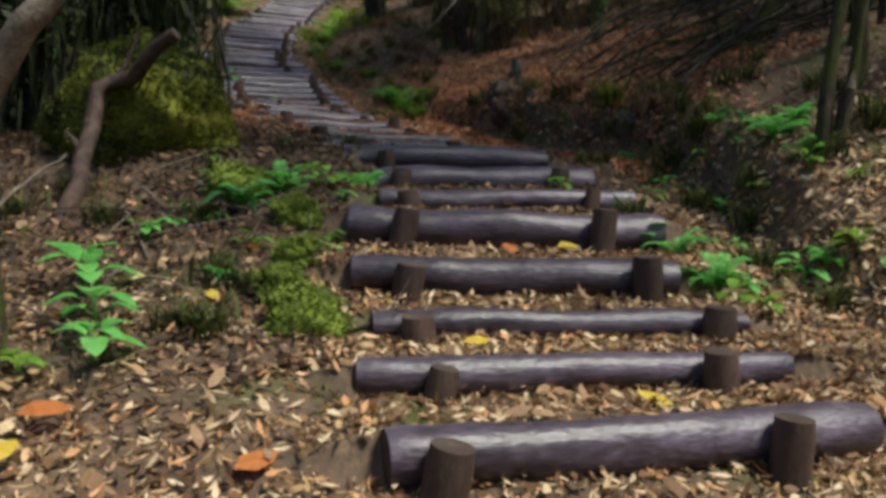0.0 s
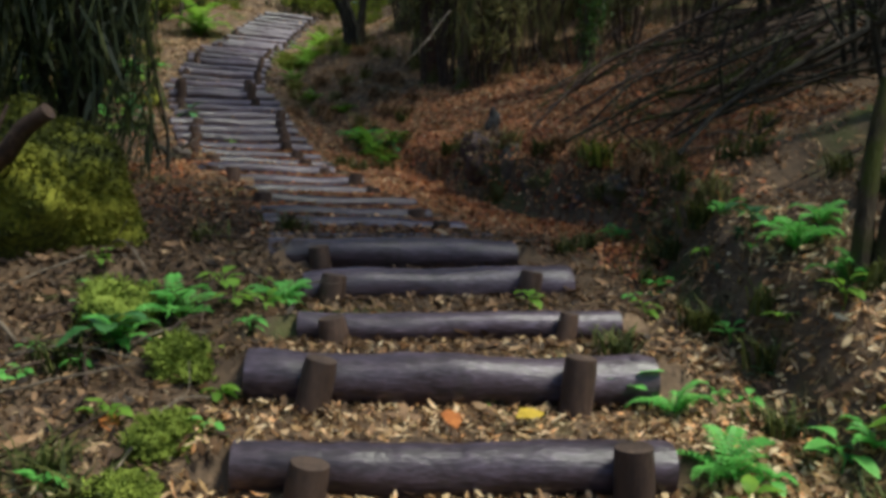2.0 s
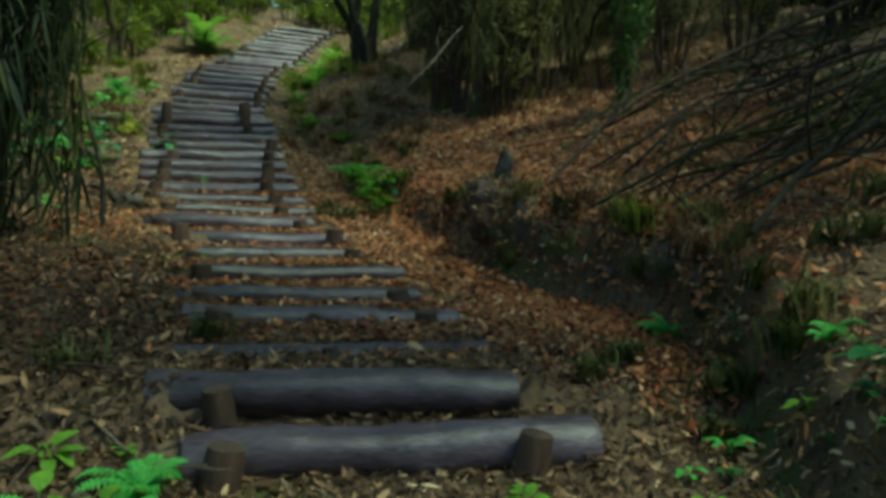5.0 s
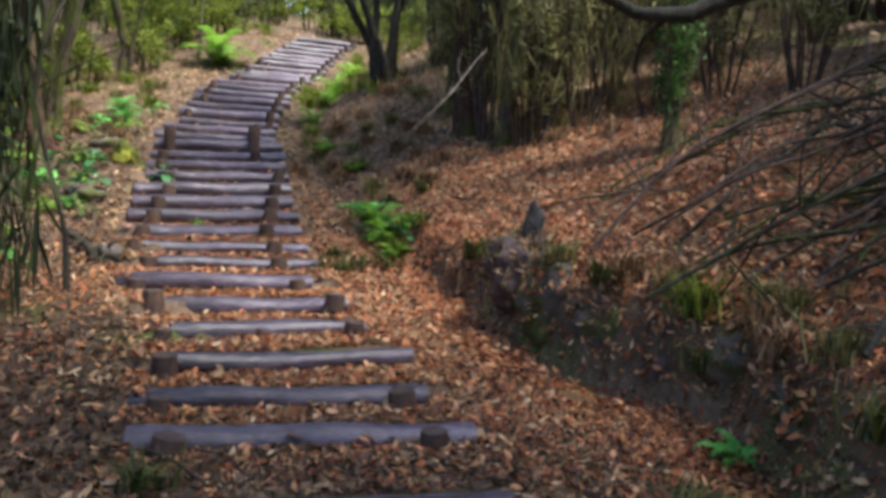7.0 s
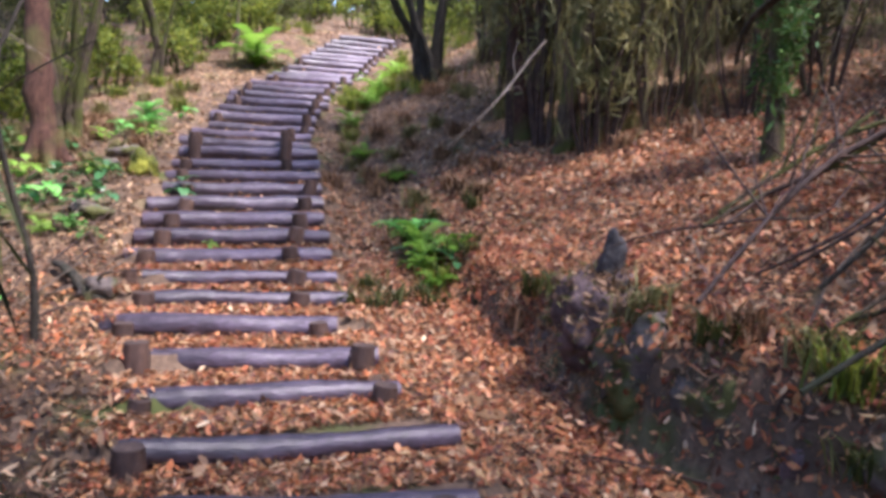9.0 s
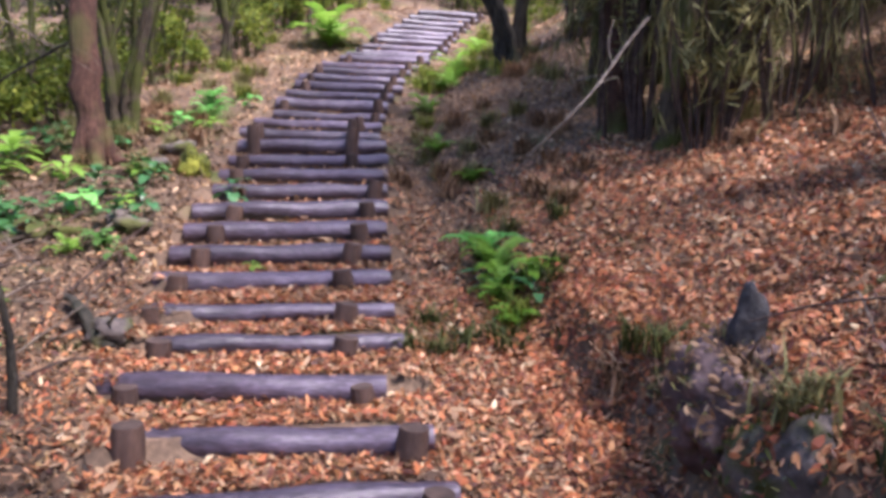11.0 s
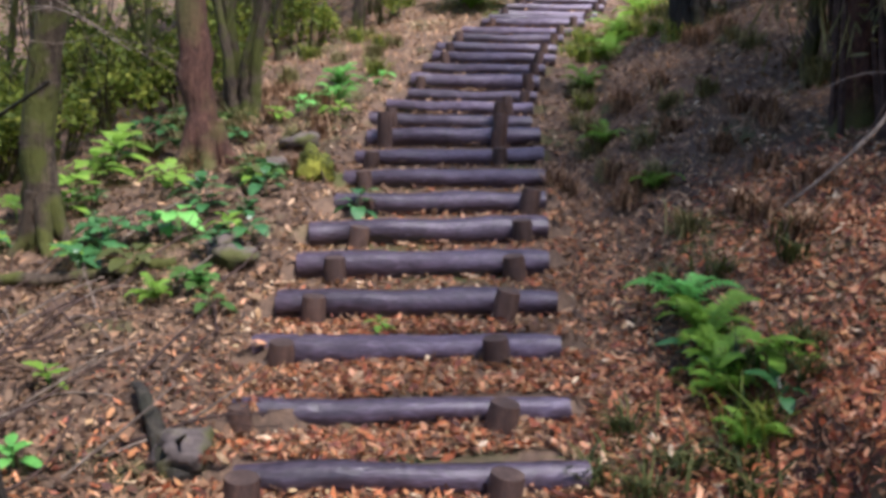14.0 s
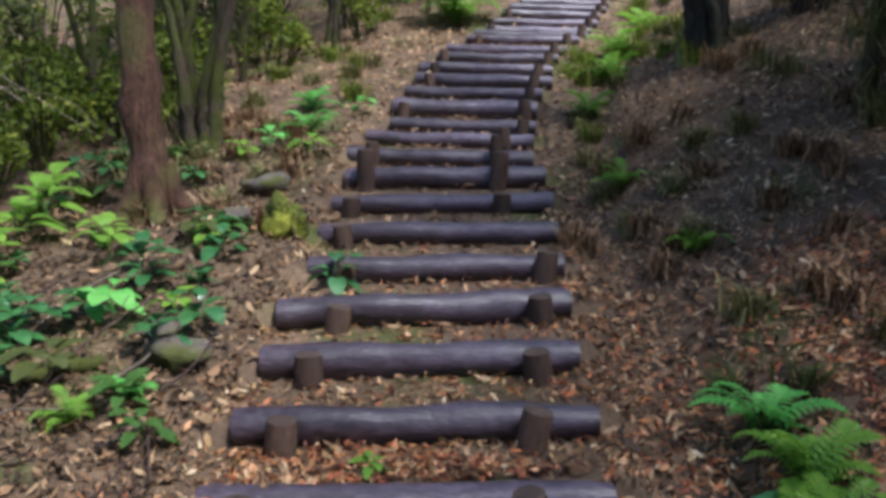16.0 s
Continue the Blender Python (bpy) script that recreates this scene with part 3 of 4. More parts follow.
def tree(name, at, height, r, lean, mat, label, seed, crown=None, stems=1, limbs=5, flare=1.6, splay=0.25, category="tree", wob=0.14):
    """A tree: trunk or several stems, limbs, and a crown of separate leaves."""
    rng = np.random.RandomState(seed)
    top = empty(name, at)
    for s in range(stems):
        a = rng.rand() * 6.28
        o = np.array([math.cos(a), math.sin(a), 0]) * (0 if stems == 1 else r * (0.8 + 2.0 * rng.rand()))
        sp = np.array([math.cos(a), math.sin(a), 0]) * (0 if stems == 1 else splay * height * (0.3 + 0.7 * rng.rand()))
        h = height * (1 if s == 0 else 0.6 + 0.4 * rng.rand())
        e = np.array([lean[0], lean[1], 0]) * h + sp
        k1, k2 = rng.normal(size=3) * 0.04 * h, rng.normal(size=3) * 0.05 * h
        k1[2] = k2[2] = 0
        P = spline([o - np.array([0, 0, 0.15]), o + e * 0.12 + np.array([0, 0, h * 0.12]), o + e * 0.4 + k1 + np.array([0, 0, h * 0.4]), o + e * 0.7 + k2 + np.array([0, 0, h * 0.7]), o + e + np.array([0, 0, h])], 18 if r < 0.06 else 34)
        n_ring = len(P)
        P = P + rng.normal(size=P.shape) * r * 0.10
        rr = (r if s == 0 else r * (0.5 + 0.5 * rng.rand()))
        R = rr * np.linspace(1, 0.35, n_ring) * (1 + 0.06 * rng.normal(size=n_ring))
        R *= 1 + (flare - 1) * np.exp(-np.arange(n_ring) / n_ring * 22)
        child("trunk" if stems == 1 else "stem", fresh(*tube(P, R, 12 if rr > 0.06 else 7, wob, seed + s), "trunk", (mat,)), top)
        for k in range(limbs if s < 4 else 1):
            i = rng.randint(n_ring * 4 // 9, n_ring - 1)
            d = np.array([*rng.normal(size=2), 0.5 + 0.5 * rng.rand()])
            d /= np.linalg.norm(d)
            L = height * (0.15 + 0.2 * rng.rand())
            q = [P[i], P[i] + d * L * 0.5 + np.array([0, 0, 0.05 * L]), P[i] + d * L + rng.normal(size=3) * 0.08 * L]
            child("limb", fresh(*tube(spline(q, 7), np.linspace(R[i] * 0.55, R[i] * 0.12 + 0.002, 7), 6, 0.12, seed + 40 + k), "limb", (mat,)), top)
    if crown:
        cmat, cn, leaf, size, up = crown
        c = (lean[0] * height * up, lean[1] * height * up, height * up)
        child("crown", foliage("crown", c, size, cn, leaf, cmat, rng), top)
    return tagged(top, label, category)


def add_roots(top, n, r, reach, mat, seed):
    g = np.random.RandomState(seed)
    bx, by, bz = top.location
    for k in range(n):
        a = 6.283 * (k + 0.5 * g.rand()) / n
        q = []
        for f, up in ((0.3, 0.34), (0.8, 0.10), (1.4, 0.01), (2.2, -0.07)):
            x, y = f * r * reach * math.cos(a + 0.12 * f), f * r * reach * math.sin(a + 0.12 * f)
            q.append((x, y, ground_at(bx + x, by + y) - bz + up * (0.6 + 0.6 * g.rand() if f > 0.5 else 1)))
        child("root", fresh(*tube(spline(q, 9), np.linspace(r * 0.62, r * 0.2, 9), 8, 0.15, seed + k), "root", (mat,)), top)


def on(x, y, dz=-0.03):
    return (x, y, ground_at(x, y) + dz)


# left of the path, near
branch("dead_branch", [(-1.72, 3.70, 0.78), (-1.76, 3.85, 1.02), (-1.84, 4.30, 1.42), (-1.90, 4.62, 1.71), (-1.74, 4.66, 1.84), (-1.49, 4.64, 2.04)], 0.055, 0.040, M_BROWNWOOD, "crooked bare brown branch leaning against the mossy boulder", "branch", 3, 3, 0.3)
branch("dead_branch", [(-1.85, 3.1, 0.9), (-1.75, 3.3, 1.2), (-1.62, 3.6, 1.4)], 0.012, 0.005, M_DEADWOOD, "thin pale dead twig sticking out of the litter", "twig", 4, 2, 0.2)
tree("slim_tree", on(-1.45, 2.62), 4.5, 0.06, (-0.02, 0.02), M_BARK, "slim mossy tree trunk beside the path", 11, (M_DARKLEAF, 900, 0.09, (1.0, 1.0, 0.8), 0.9), limbs=3)
branch("leaning_trunk", [(-1.45, 1.95, 0.60), (-1.22, 1.94, 1.25), (-1.02, 1.94, 1.65), (-0.90, 1.95, 1.86), (-0.60, 2.0, 2.5)], 0.04, 0.028, M_DEADWOOD, "pale bare leaning trunk near the foot of the steps", "tree trunk", 9, 2, 0.3)
def strands(n, size, z0, z1, mat, seed, fine=1.0):
    """Narrow bent blades hanging in a thick curtain round a clump of stems."""
    r = np.random.RandomState(seed)
    v, f = [], []
    for k in range(n):
        a, d = r.rand() * 6.28, 0.55 + 0.45 * r.rand()
        p = np.array([math.cos(a) * d * size[0], math.sin(a) * d * size[1], z0 + (z1 - z0) * r.rand() ** 0.8])
        L, w = (0.14 + 0.34 * r.rand()) * (0.5 + 0.5 * fine), (0.005 + 0.011 * r.rand()) * fine
        t = np.array([-math.sin(a + r.normal()), math.cos(a + r.normal()), 0]) * w
        sw = r.normal(size=3) * 0.07
        sw[2] = 0
        b = len(v)
        v += [p - t * 0.4, p + t * 0.4, p + sw * 0.5 + t - (0, 0, L * 0.5), p + sw * 0.5 - t - (0, 0, L * 0.5), p + sw - (0, 0, L)]
        f += [(b, b + 1, b + 2, b + 3), (b + 3, b + 2, b + 4)]
    return fresh(v, f, "hanging_foliage", (mat,), smooth=False)


for k, (x, y, w) in enumerate([(-2.62, 7.45, 0.62), (-3.5, 7.1, 0.75), (-4.5, 6.9, 0.8)]):
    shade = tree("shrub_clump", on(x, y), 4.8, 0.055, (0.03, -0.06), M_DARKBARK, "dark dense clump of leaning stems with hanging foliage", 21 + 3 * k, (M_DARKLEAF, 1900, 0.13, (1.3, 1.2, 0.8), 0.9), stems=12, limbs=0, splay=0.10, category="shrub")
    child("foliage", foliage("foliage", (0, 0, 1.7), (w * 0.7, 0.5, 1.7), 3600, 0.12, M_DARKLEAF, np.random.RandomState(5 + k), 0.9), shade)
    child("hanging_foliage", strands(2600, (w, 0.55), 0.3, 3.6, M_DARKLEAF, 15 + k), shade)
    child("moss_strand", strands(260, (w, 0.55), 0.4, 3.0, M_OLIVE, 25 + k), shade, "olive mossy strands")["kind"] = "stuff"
tree("sapling", on(-2.05, 7.9), 3.2, 0.018, (-0.05, 0.05), M_DARKBARK, "thin dark sapling stem beside the steps", 23, limbs=2, wob=0.1)

# right of the path, near
sap = empty("forked_sapling", on(1.82, 4.14, -0.1))
for k, (q, r0, r1) in enumerate([([(0, 0, -0.1), (-0.01, 0, 0.3), (0.0, 0.01, 0.6), (0.03, 0.02, 0.86)], 0.046, 0.028), ([(0.03, 0, 0.12), (0.10, 0.02, 0.32), (0.13, 0.04, 0.62), (0.15, 0.04, 1.15)], 0.034, 0.016), ([(0.05, -0.01, -0.1), (0.06, -0.02, 0.2), (0.08, -0.03, 0.42)], 0.04, 0.03)]):
    child("stem", fresh(*tube(spline(q, 14), np.linspace(r0, r1, 14), 12, 0.16, 31 + k), "stem", (M_BARK,)), sap)
    e = np.array(q[-1])
    child("broken_tip", fresh(*tube([e - (0, 0, 0.02), e + (0.004, 0, 0.03), e + (0.012, 0, 0.08)], [r1 * 0.9, r1 * 0.6, 0.003], 7, 0.3, 35 + k), "broken_tip", (M_DEADWOOD,)), sap, "pale splintered break")
tagged(sap, "forked mossy sapling with a snapped pale top", "sapling")
tree("slim_tree", on(2.15, 4.6), 3.8, 0.04, (0.03, 0.02), M_BARK, "slim mossy tree on the bank", 33, (M_DARKLEAF, 700, 0.09, (0.9, 0.9, 0.7), 0.9), limbs=4)
# out of view, added so that its crown dapples the lower steps
tree("overhanging_tree", on(3.2, 2.2), 4.8, 0.10, (-0.28, 0.16), M_DARKBARK, "unseen dark tree added to shade the lower steps", 35, (M_DARKLEAF, 160, 0.13, (1.2, 1.0, 0.7), 0.95), limbs=7)
# unseen tree added; the dense crown blocks sun from the middle steps
tree("bank_tree", on(3.8, 5.0), 5.2, 0.10, (-0.40, 0.06), M_DARKBARK, "unseen dark tree added to shade the middle steps", 36, (M_DARKLEAF, 6800, 0.13, (2.7, 1.9, 0.8), 0.95), limbs=7)
# two added trees whose crowns, out of view, dim the bank and upper steps
tree("tall_bank_tree", on(4.6, 8.2), 7.2, 0.13, (-0.25, 0.0), M_DARKBARK, "tall unseen tree added to shade the leafy bank", 37, (M_DARKLEAF, 2000, 0.13, (2.2, 2.2, 0.8), 0.95), limbs=7)
tree("tall_bank_tree", on(4.5, 11.5), 7.6, 0.14, (-0.45, -0.08), M_DARKBARK, "tall dark tree added to shade the upper steps", 38, (M_DARKLEAF, 1200, 0.13, (3.8, 2.4, 0.9), 0.95), limbs=8)
tree("slim_tree", on(2.6, 5.6), 4.2, 0.05, (0.0, -0.03), M_BARK, "slim mossy tree on the bank", 34, (M_DARKLEAF, 900, 0.09, (1.2, 1.2, 0.8), 0.9), limbs=4)

# fallen boughs on the bank
branch("fallen_bough", [(0.86, 7.42, 2.20), (1.32, 7.82, 2.69), (1.81, 7.98, 2.99), (2.3, 8.15, 3.26), (3.2, 8.3, 3.7)], 0.010, 0.020, M_BROWNWOOD, "fallen bare bough lying across the leafy bank", "branch", 51, 22, 0.55)
branch("fallen_bough", [(1.0, 6.6, 2.10), (1.7, 6.9, 2.5), (2.4, 7.1, 2.85), (3.3, 7.5, 3.3)], 0.009, 0.018, M_DARKBARK, "fallen dark bough with many twigs on the bank", "branch", 52, 22, 0.55)
branch("fallen_bough", [(0.99, 7.87, 2.52), (1.59, 8.16, 2.90), (2.35, 8.24, 3.10), (3.3, 8.3, 3.5)], 0.009, 0.017, M_BARK, "mossy fallen bough tangled with others", "branch", 53, 22, 0.5)
branch("fallen_bough", [(1.6, 6.0, 2.05), (2.0, 6.4, 2.4), (2.6, 6.6, 2.75), (3.2, 6.6, 3.1)], 0.012, 0.028, M_DARKBARK, "fallen dark bough with many twigs on the bank", "branch", 54, 16, 0.55)
rb = np.random.RandomState(58)
for k in range(20):
    x, y = 0.95 + 1.5 * rb.rand(), 6.7 + 1.9 * rb.rand()
    x = max(x, float(np.interp(y, TOE_Y, TOE_X)) + 0.35)
    dx, dy = 0.7 + 1.2 * rb.rand(), -0.35 + 1.2 * rb.rand()
    h0, h1 = 0.04 + 0.1 * rb.rand(), 0.1 + 0.28 * rb.rand()
    q = [(x + dx * u, y + dy * u + 0.09 * rb.normal(), ground_at(x + dx * u, y + dy * u) + h0 + (h1 - h0) * u + 0.07 * rb.rand()) for u in (0, 0.2, 0.4, 0.6, 0.8, 1.0)]
    branch("fallen_bough", q, 0.006 + 0.004 * rb.rand(), 0.012 + 0.014 * rb.rand(), (M_BARK, M_BROWNWOOD, M_DARKBARK)[k % 3], ("mossy fallen bough tangled with others", "fallen bare bough lying across the leafy bank", "fallen dark bough with many twigs on the bank")[k % 3], "branch", 560 + k, 12, 0.42)["group"] = "brushwood on the bank"
branch("overhanging_limb", [(0.75, 8.45, 3.72), (1.15, 8.48, 3.56), (1.5, 8.5, 3.60), (2.2, 8.6, 3.95), (3.2, 8.8, 4.6)], 0.035, 0.07, M_DARKBARK, "dark crooked limb reaching over the bank", "branch", 55, 2, 0.4)
branch("dead_branch", [(-0.35, 9.45, 2.75), (-0.1, 9.5, 3.02), (0.0, 9.9, 3.22), (0.1, 10.2, 3.42), (0.18, 10.4, 3.56)], 0.006, 0.010, M_DEADWOOD, "pale thin dead branch leaning over the slope", "branch", 56, 4, 0.35)

# trees up the slope
red = tree("red_barked_tree", on(-4.62, 11.98), 6.5, 0.145, (-0.10, 0.04), M_REDBARK, "tall reddish brown tree trunk with a mossy foot", 61, (M_OLIVE, 1500, 0.10, (1.8, 1.8, 1.0), 0.92), flare=1.9)
mossy = tree("mossy_tree", on(-4.6, 10.38), 6.0, 0.115, (-0.09, 0.08), M_BARK, "moss covered tree trunk beside the path", 62, (M_OLIVE, 1500, 0.10, (1.8, 1.8, 1.0), 0.92), flare=1.5)
tree("mossy_multistem_tree", on(-5.25, 13.45), 5.5, 0.075, (-0.06, 0.05), M_BARK, "mossy tree with several slender leaning stems", 63, (M_OLIVE, 1500, 0.10, (1.8, 1.8, 1.0), 0.92), stems=6, splay=0.14)
tree("dark_shrub", on(-1.35, 15.1), 4.2, 0.075, (-0.12, 0.03), M_DARKBARK, "dark many-stemmed shrub leaning over the upper steps", 64, (M_OLIVE, 1300, 0.09, (1.6, 1.5, 0.8), 0.9), stems=7, splay=0.22, category="shrub")
ivy = tree("ivy_trunk", on(1.62, 9.75), 5.0, 0.07, (0.0, 0.02), M_BARK, "thick mossy trunk hung with ivy on the bank", 65, (M_DARKLEAF, 1500, 0.10, (1.6, 1.6, 0.9), 0.92))


child("ivy", foliage("ivy", (0, 0, 1.2), (0.17, 0.17, 1.1), 1500, 0.08, M_IVY, np.random.RandomState(66), 0.6), ivy, "dense green ivy")["kind"] = "stuff"
for k, (x, y, r, lx, mt, lab) in enumerate([(-0.02, 12.2, 0.13, -0.04, M_REDBARK, "brown tree trunk on the leafy slope"), (0.38, 11.6, 0.10, 0.05, M_BARK, "mossy tree trunk on the leafy slope"), (0.72, 11.6, 0.08, -0.06, M_BARK, "mossy tree trunk on the leafy slope"), (1.4, 11.75, 0.06, 0.08, M_REDBARK, "slim brown tree trunk on the leafy slope"), (-0.35, 13.2, 0.05, 0.1, M_BARK, "slim mossy tree trunk on the leafy slope")]):
    tree("slope_tree", on(x, y), 5.5, r, (lx, 0.03), mt, lab, 80 + k, (M_OLIVE, 900, 0.11, (1.3, 1.3, 0.8), 0.95), limbs=5, flare=1.5)
add_roots(red, 6, 0.17, 1.15, M_REDBARK, 71)
add_roots(mossy, 5, 0.11, 1.2, M_BARK, 72)


branch("dead_branch", [(-4.78, 10.6, 3.0), (-4.2, 9.95, 3.38), (-3.5, 9.55, 3.40), (-3.05, 9.5, 3.22)], 0.006, 0.003, M_DEADWOOD, "pale thin dead twigs in front of the mossy tree", "branch", 57, 6, 0.35)
branch("dead_branch", [(-4.8, 10.62, 3.2), (-4.2, 10.0, 3.62), (-3.6, 9.7, 3.42), (-3.2, 9.65, 3.25)], 0.005, 0.002, M_DEADWOOD, "pale thin dead twigs in front of the mossy tree", "branch", 58, 5, 0.3)


# ---- shrubs and woods ----
def shrub(name, at, height, width, n, leaf, mat, bark, label, seed, stems=9, droop=0.0):
    rng = np.random.RandomState(seed)
    top = empty(name, at)
    for s in range(stems):
        a = rng.rand() * 6.28
        d = np.array([math.cos(a), math.sin(a), 0])
        h = height * (0.7 + 0.5 * rng.rand())
        q = [d * width * 0.15 - np.array([0, 0, 0.1]), d * width * 0.3 + np.array([0, 0, h * 0.5]) + rng.normal(size=3) * 0.05, d * width * (0.3 + 0.5 * rng.rand()) + np.array([0, 0, h])]
        child("stem", fresh(*tube(spline(q, 7), np.linspace(0.016, 0.004, 7) * (0.6 + height * 0.3), 6, 0.1, seed + s), "stem", (bark,)), top)
    if droop > 0.5:
        child("foliage", foliage("foliage", (0, 0, height * 0.7), (width * 0.6, width * 0.6, height * 0.45), int(n * 0.8), leaf * 0.8, mat, rng, droop), top)
        child("hanging_foliage", strands(n // 3, (width * 0.8, width * 0.8), height * 0.15, height * 1.1, mat, seed, 0.5), top)
    else:
        child("foliage", foliage("foliage", (0, 0, height * 0.62), (width * 0.62, width * 0.62, height * 0.5), n, leaf, mat, rng, droop), top)
    return tagged(top, label, "shrub")


PROTO = {}


def plant_many(make, key, spots, group):
    """The first of a kind is built, the others are copies with their own turn."""
    for x, y, rz in spots:
        if key not in PROTO:
            PROTO[key] = make(on(x, y))
            PROTO[key]["group"] = group
        else:
            copy_thing(PROTO[key], pose(*on(x, y), 0, 0, rz))


rng = np.random.RandomState(77)


def scatter(n, x0, x1, y0, y1, keep=lambda x, y: True):
    out = []
    while len(out) < n:
        x, y = x0 + (x1 - x0) * rng.rand(), y0 + (y1 - y0) * rng.rand()
        if keep(x, y):
            out.append((x, y, rng.rand() * 360))
    return out


def beside(x, y):
    toe = np.interp(y, TOE_Y, TOE_X)
    return x > toe + 1.9 + max(0, 1.2 - 0.1 * abs(y - 12))


def leftof(x, y):
    return x < np.interp(y, CY, CX) - 2.4 and not (x > -5.6 and y < 14.5 and y > 8)


plant_many(lambda p: shrub("thicket_shrub", p, 2.4, 0.8, 1300, 0.16, M_DRYLEAF, M_BROWNWOOD, "tangled thicket shrub with dry hanging foliage", 201, 12, 0.9), "dry", scatter(36, -1.0, 6, 11.7, 16.5, lambda x, y: x > np.interp(y, TOE_Y, TOE_X) + 1.05 and y > 11.9 - 0.3 * x and (y < 14 or x > -0.6)), "thicket on the slope")
plant_many(lambda p: shrub("low_brush", p, 1.25, 0.6, 800, 0.13, M_DRYLEAF, M_BROWNWOOD, "low tangled brush with dry olive foliage", 207, 12, 0.9), "low", [(0.62, 11.3, 140), (1.1, 11.5, 230), (1.75, 11.3, 80), (2.3, 11.2, 300), (2.9, 10.8, 10), (1.4, 12.1, 60)], "thicket on the slope")
plant_many(lambda p: shrub("olive_shrub", p, 1.6, 1.1, 700, 0.09, M_OLIVE, M_DARKBARK, "olive green leafy shrub under the trees", 202, 10), "olive", scatter(34, -1.0, 11, 8.5, 24, lambda x, y: beside(x, y) and x > 1.6) + scatter(30, -16, -6.4, 9, 30, leftof) + scatter(34, -12, 4, 24, 31), "shrubs in the wood")
plant_many(lambda p: shrub("yellow_green_shrub", p, 0.9, 0.8, 520, 0.08, M_YGREEN, M_BARK, "bright yellow green leafy shrub in the wood", 203, 8), "lime", scatter(26, -12, -5.6, 10.0, 26, leftof) + scatter(26, -8.5, -5.4, 9.8, 14.8) + scatter(18, -9, -5.4, 15, 23) + scatter(26, -12, 2, 23.5, 31) + scatter(10, -5.5, 1, 23.2, 25), "shrubs in the wood")
plant_many(lambda p: shrub("dark_shrub", p, 2.2, 1.2, 800, 0.10, M_DARKLEAF, M_DARKBARK, "dark evergreen shrub under the trees", 204, 10), "dark", scatter(16, 2.4, 9, 3.5, 7.4, lambda x, y: x > 2.9) + scatter(16, -9, -3.2, 3.5, 7.2) + scatter(8, -6, 6, -6, -3.5), "shrubs in the wood")

plant_many(lambda p: tree("woodland_tree", p, 6.5, 0.09, (0.03, 0.02), M_BARK, "slender mossy tree in the wood", 301, (M_OLIVE, 1600, 0.13, (1.7, 1.7, 1.6), 0.8), limbs=7), "t1", scatter(26, -20, -5.9, 13, 34, lambda x, y: leftof(x, y) and not (x > -8 and y < 17)) + scatter(26, -12, 12, 24, 38), "woodland trees")
plant_many(lambda p: tree("mossy_sapling", p, 4.5, 0.045, (-0.05, 0.03), M_BARK, "thin mossy sapling leaning in the wood", 303, (M_YGREEN, 700, 0.10, (0.9, 0.9, 1.3), 0.72), limbs=6), "t3", [(-6.6, 20.5, 0), (-6.2, 20.4, 120), (-5.5, 19.0, 200), (-5.9, 14.6, 40), (-6.3, 15.6, 80), (-5.7, 16.6, 150), (-6.6, 13.6, 220), (-7.2, 14.2, 300), (-6.9, 12.6, 20), (-7.6, 12.0, 70), (-6.4, 17.8, 260), (-7.4, 16.6, 10), (-8.3, 13.4, 95), (-7.9, 18.4, 170)], "woodland trees")
# the first four spots are trees added to shade the right bank
plant_many(lambda p: tree("dark_woodland_tree", p, 6.0, 0.07, (-0.04, 0.03), M_DARKBARK, "slender dark tree in the wood", 302, (M_DARKLEAF, 1600, 0.13, (1.7, 1.7, 1.6), 0.8), limbs=7), "t2", [(4.6, 6.8, 30), (6.4, 9.0, 110), (5.2, 8.6, 250), (5.8, 10.0, 10)] + scatter(22, 1.8, 14, 12.5, 27, lambda x, y: beside(x, y)) + scatter(8, -12, -3.2, 2, 8.5) + scatter(5, -7, 7, -10, -6), "woodland trees")


def far_woods():
    r = np.random.RandomState(9)
    n = 40000
    a = r.rand(n) * 2 * math.pi
    d = 26 + 22 * r.rand(n) ** 1.5
    x, y = -1 + d * np.cos(a), 10 + d * np.sin(a)
    z = land(x, y) + 11 * r.rand(n) ** 1.2
    L = 0.5 + 0.6 * r.rand(n)
    return leaves_mesh("far_woods", np.stack([x, y, z], 1), r.normal(size=(n, 3)), L, L * 0.6, M_OLIVE, r)


tagged(new("far_woods", far_woods()), "dense olive green woodland in the distance", "woods", kind="stuff")


# ---- ferns and herbs ----
def frond_mesh(length, width, mat, seed, pinnae=15):
    r = np.random.RandomState(seed)
    pts = spline([(0, 0, 0), (length * 0.35, 0, length * 0.34), (length * 0.75, 0, length * 0.38), (length, 0, length * 0.18)], pinnae + 2)
    parts = [tube(pts, np.linspace(0.004, 0.0012, len(pts)), 5, 0.05, seed)]
    for i in range(2, len(pts) - 1):
        u = i / (len(pts) - 1)
        w = width * math.sin(math.pi * min(1, 0.18 + u * 0.85)) ** 0.8 * (0.9 + 0.2 * r.rand())
        for s in (-1, 1):
            p = pts[i]
            d = np.array([0.35, s, -0.18 + 0.1 * r.rand()])
            t = np.array([length / pinnae * 0.5, 0, 0])
            parts.append(([p - t, p + d * w * 0.5 - t * 0.9 + (0, 0, 0.006), p + d * w, p + d * w * 0.5 + t * 0.9 + (0, 0, 0.006), p + t], [(0, 1, 3, 4), (1, 2, 3)]))
    return fresh(*merge(parts), "frond", (mat,), smooth=False)


FRONDS = {}


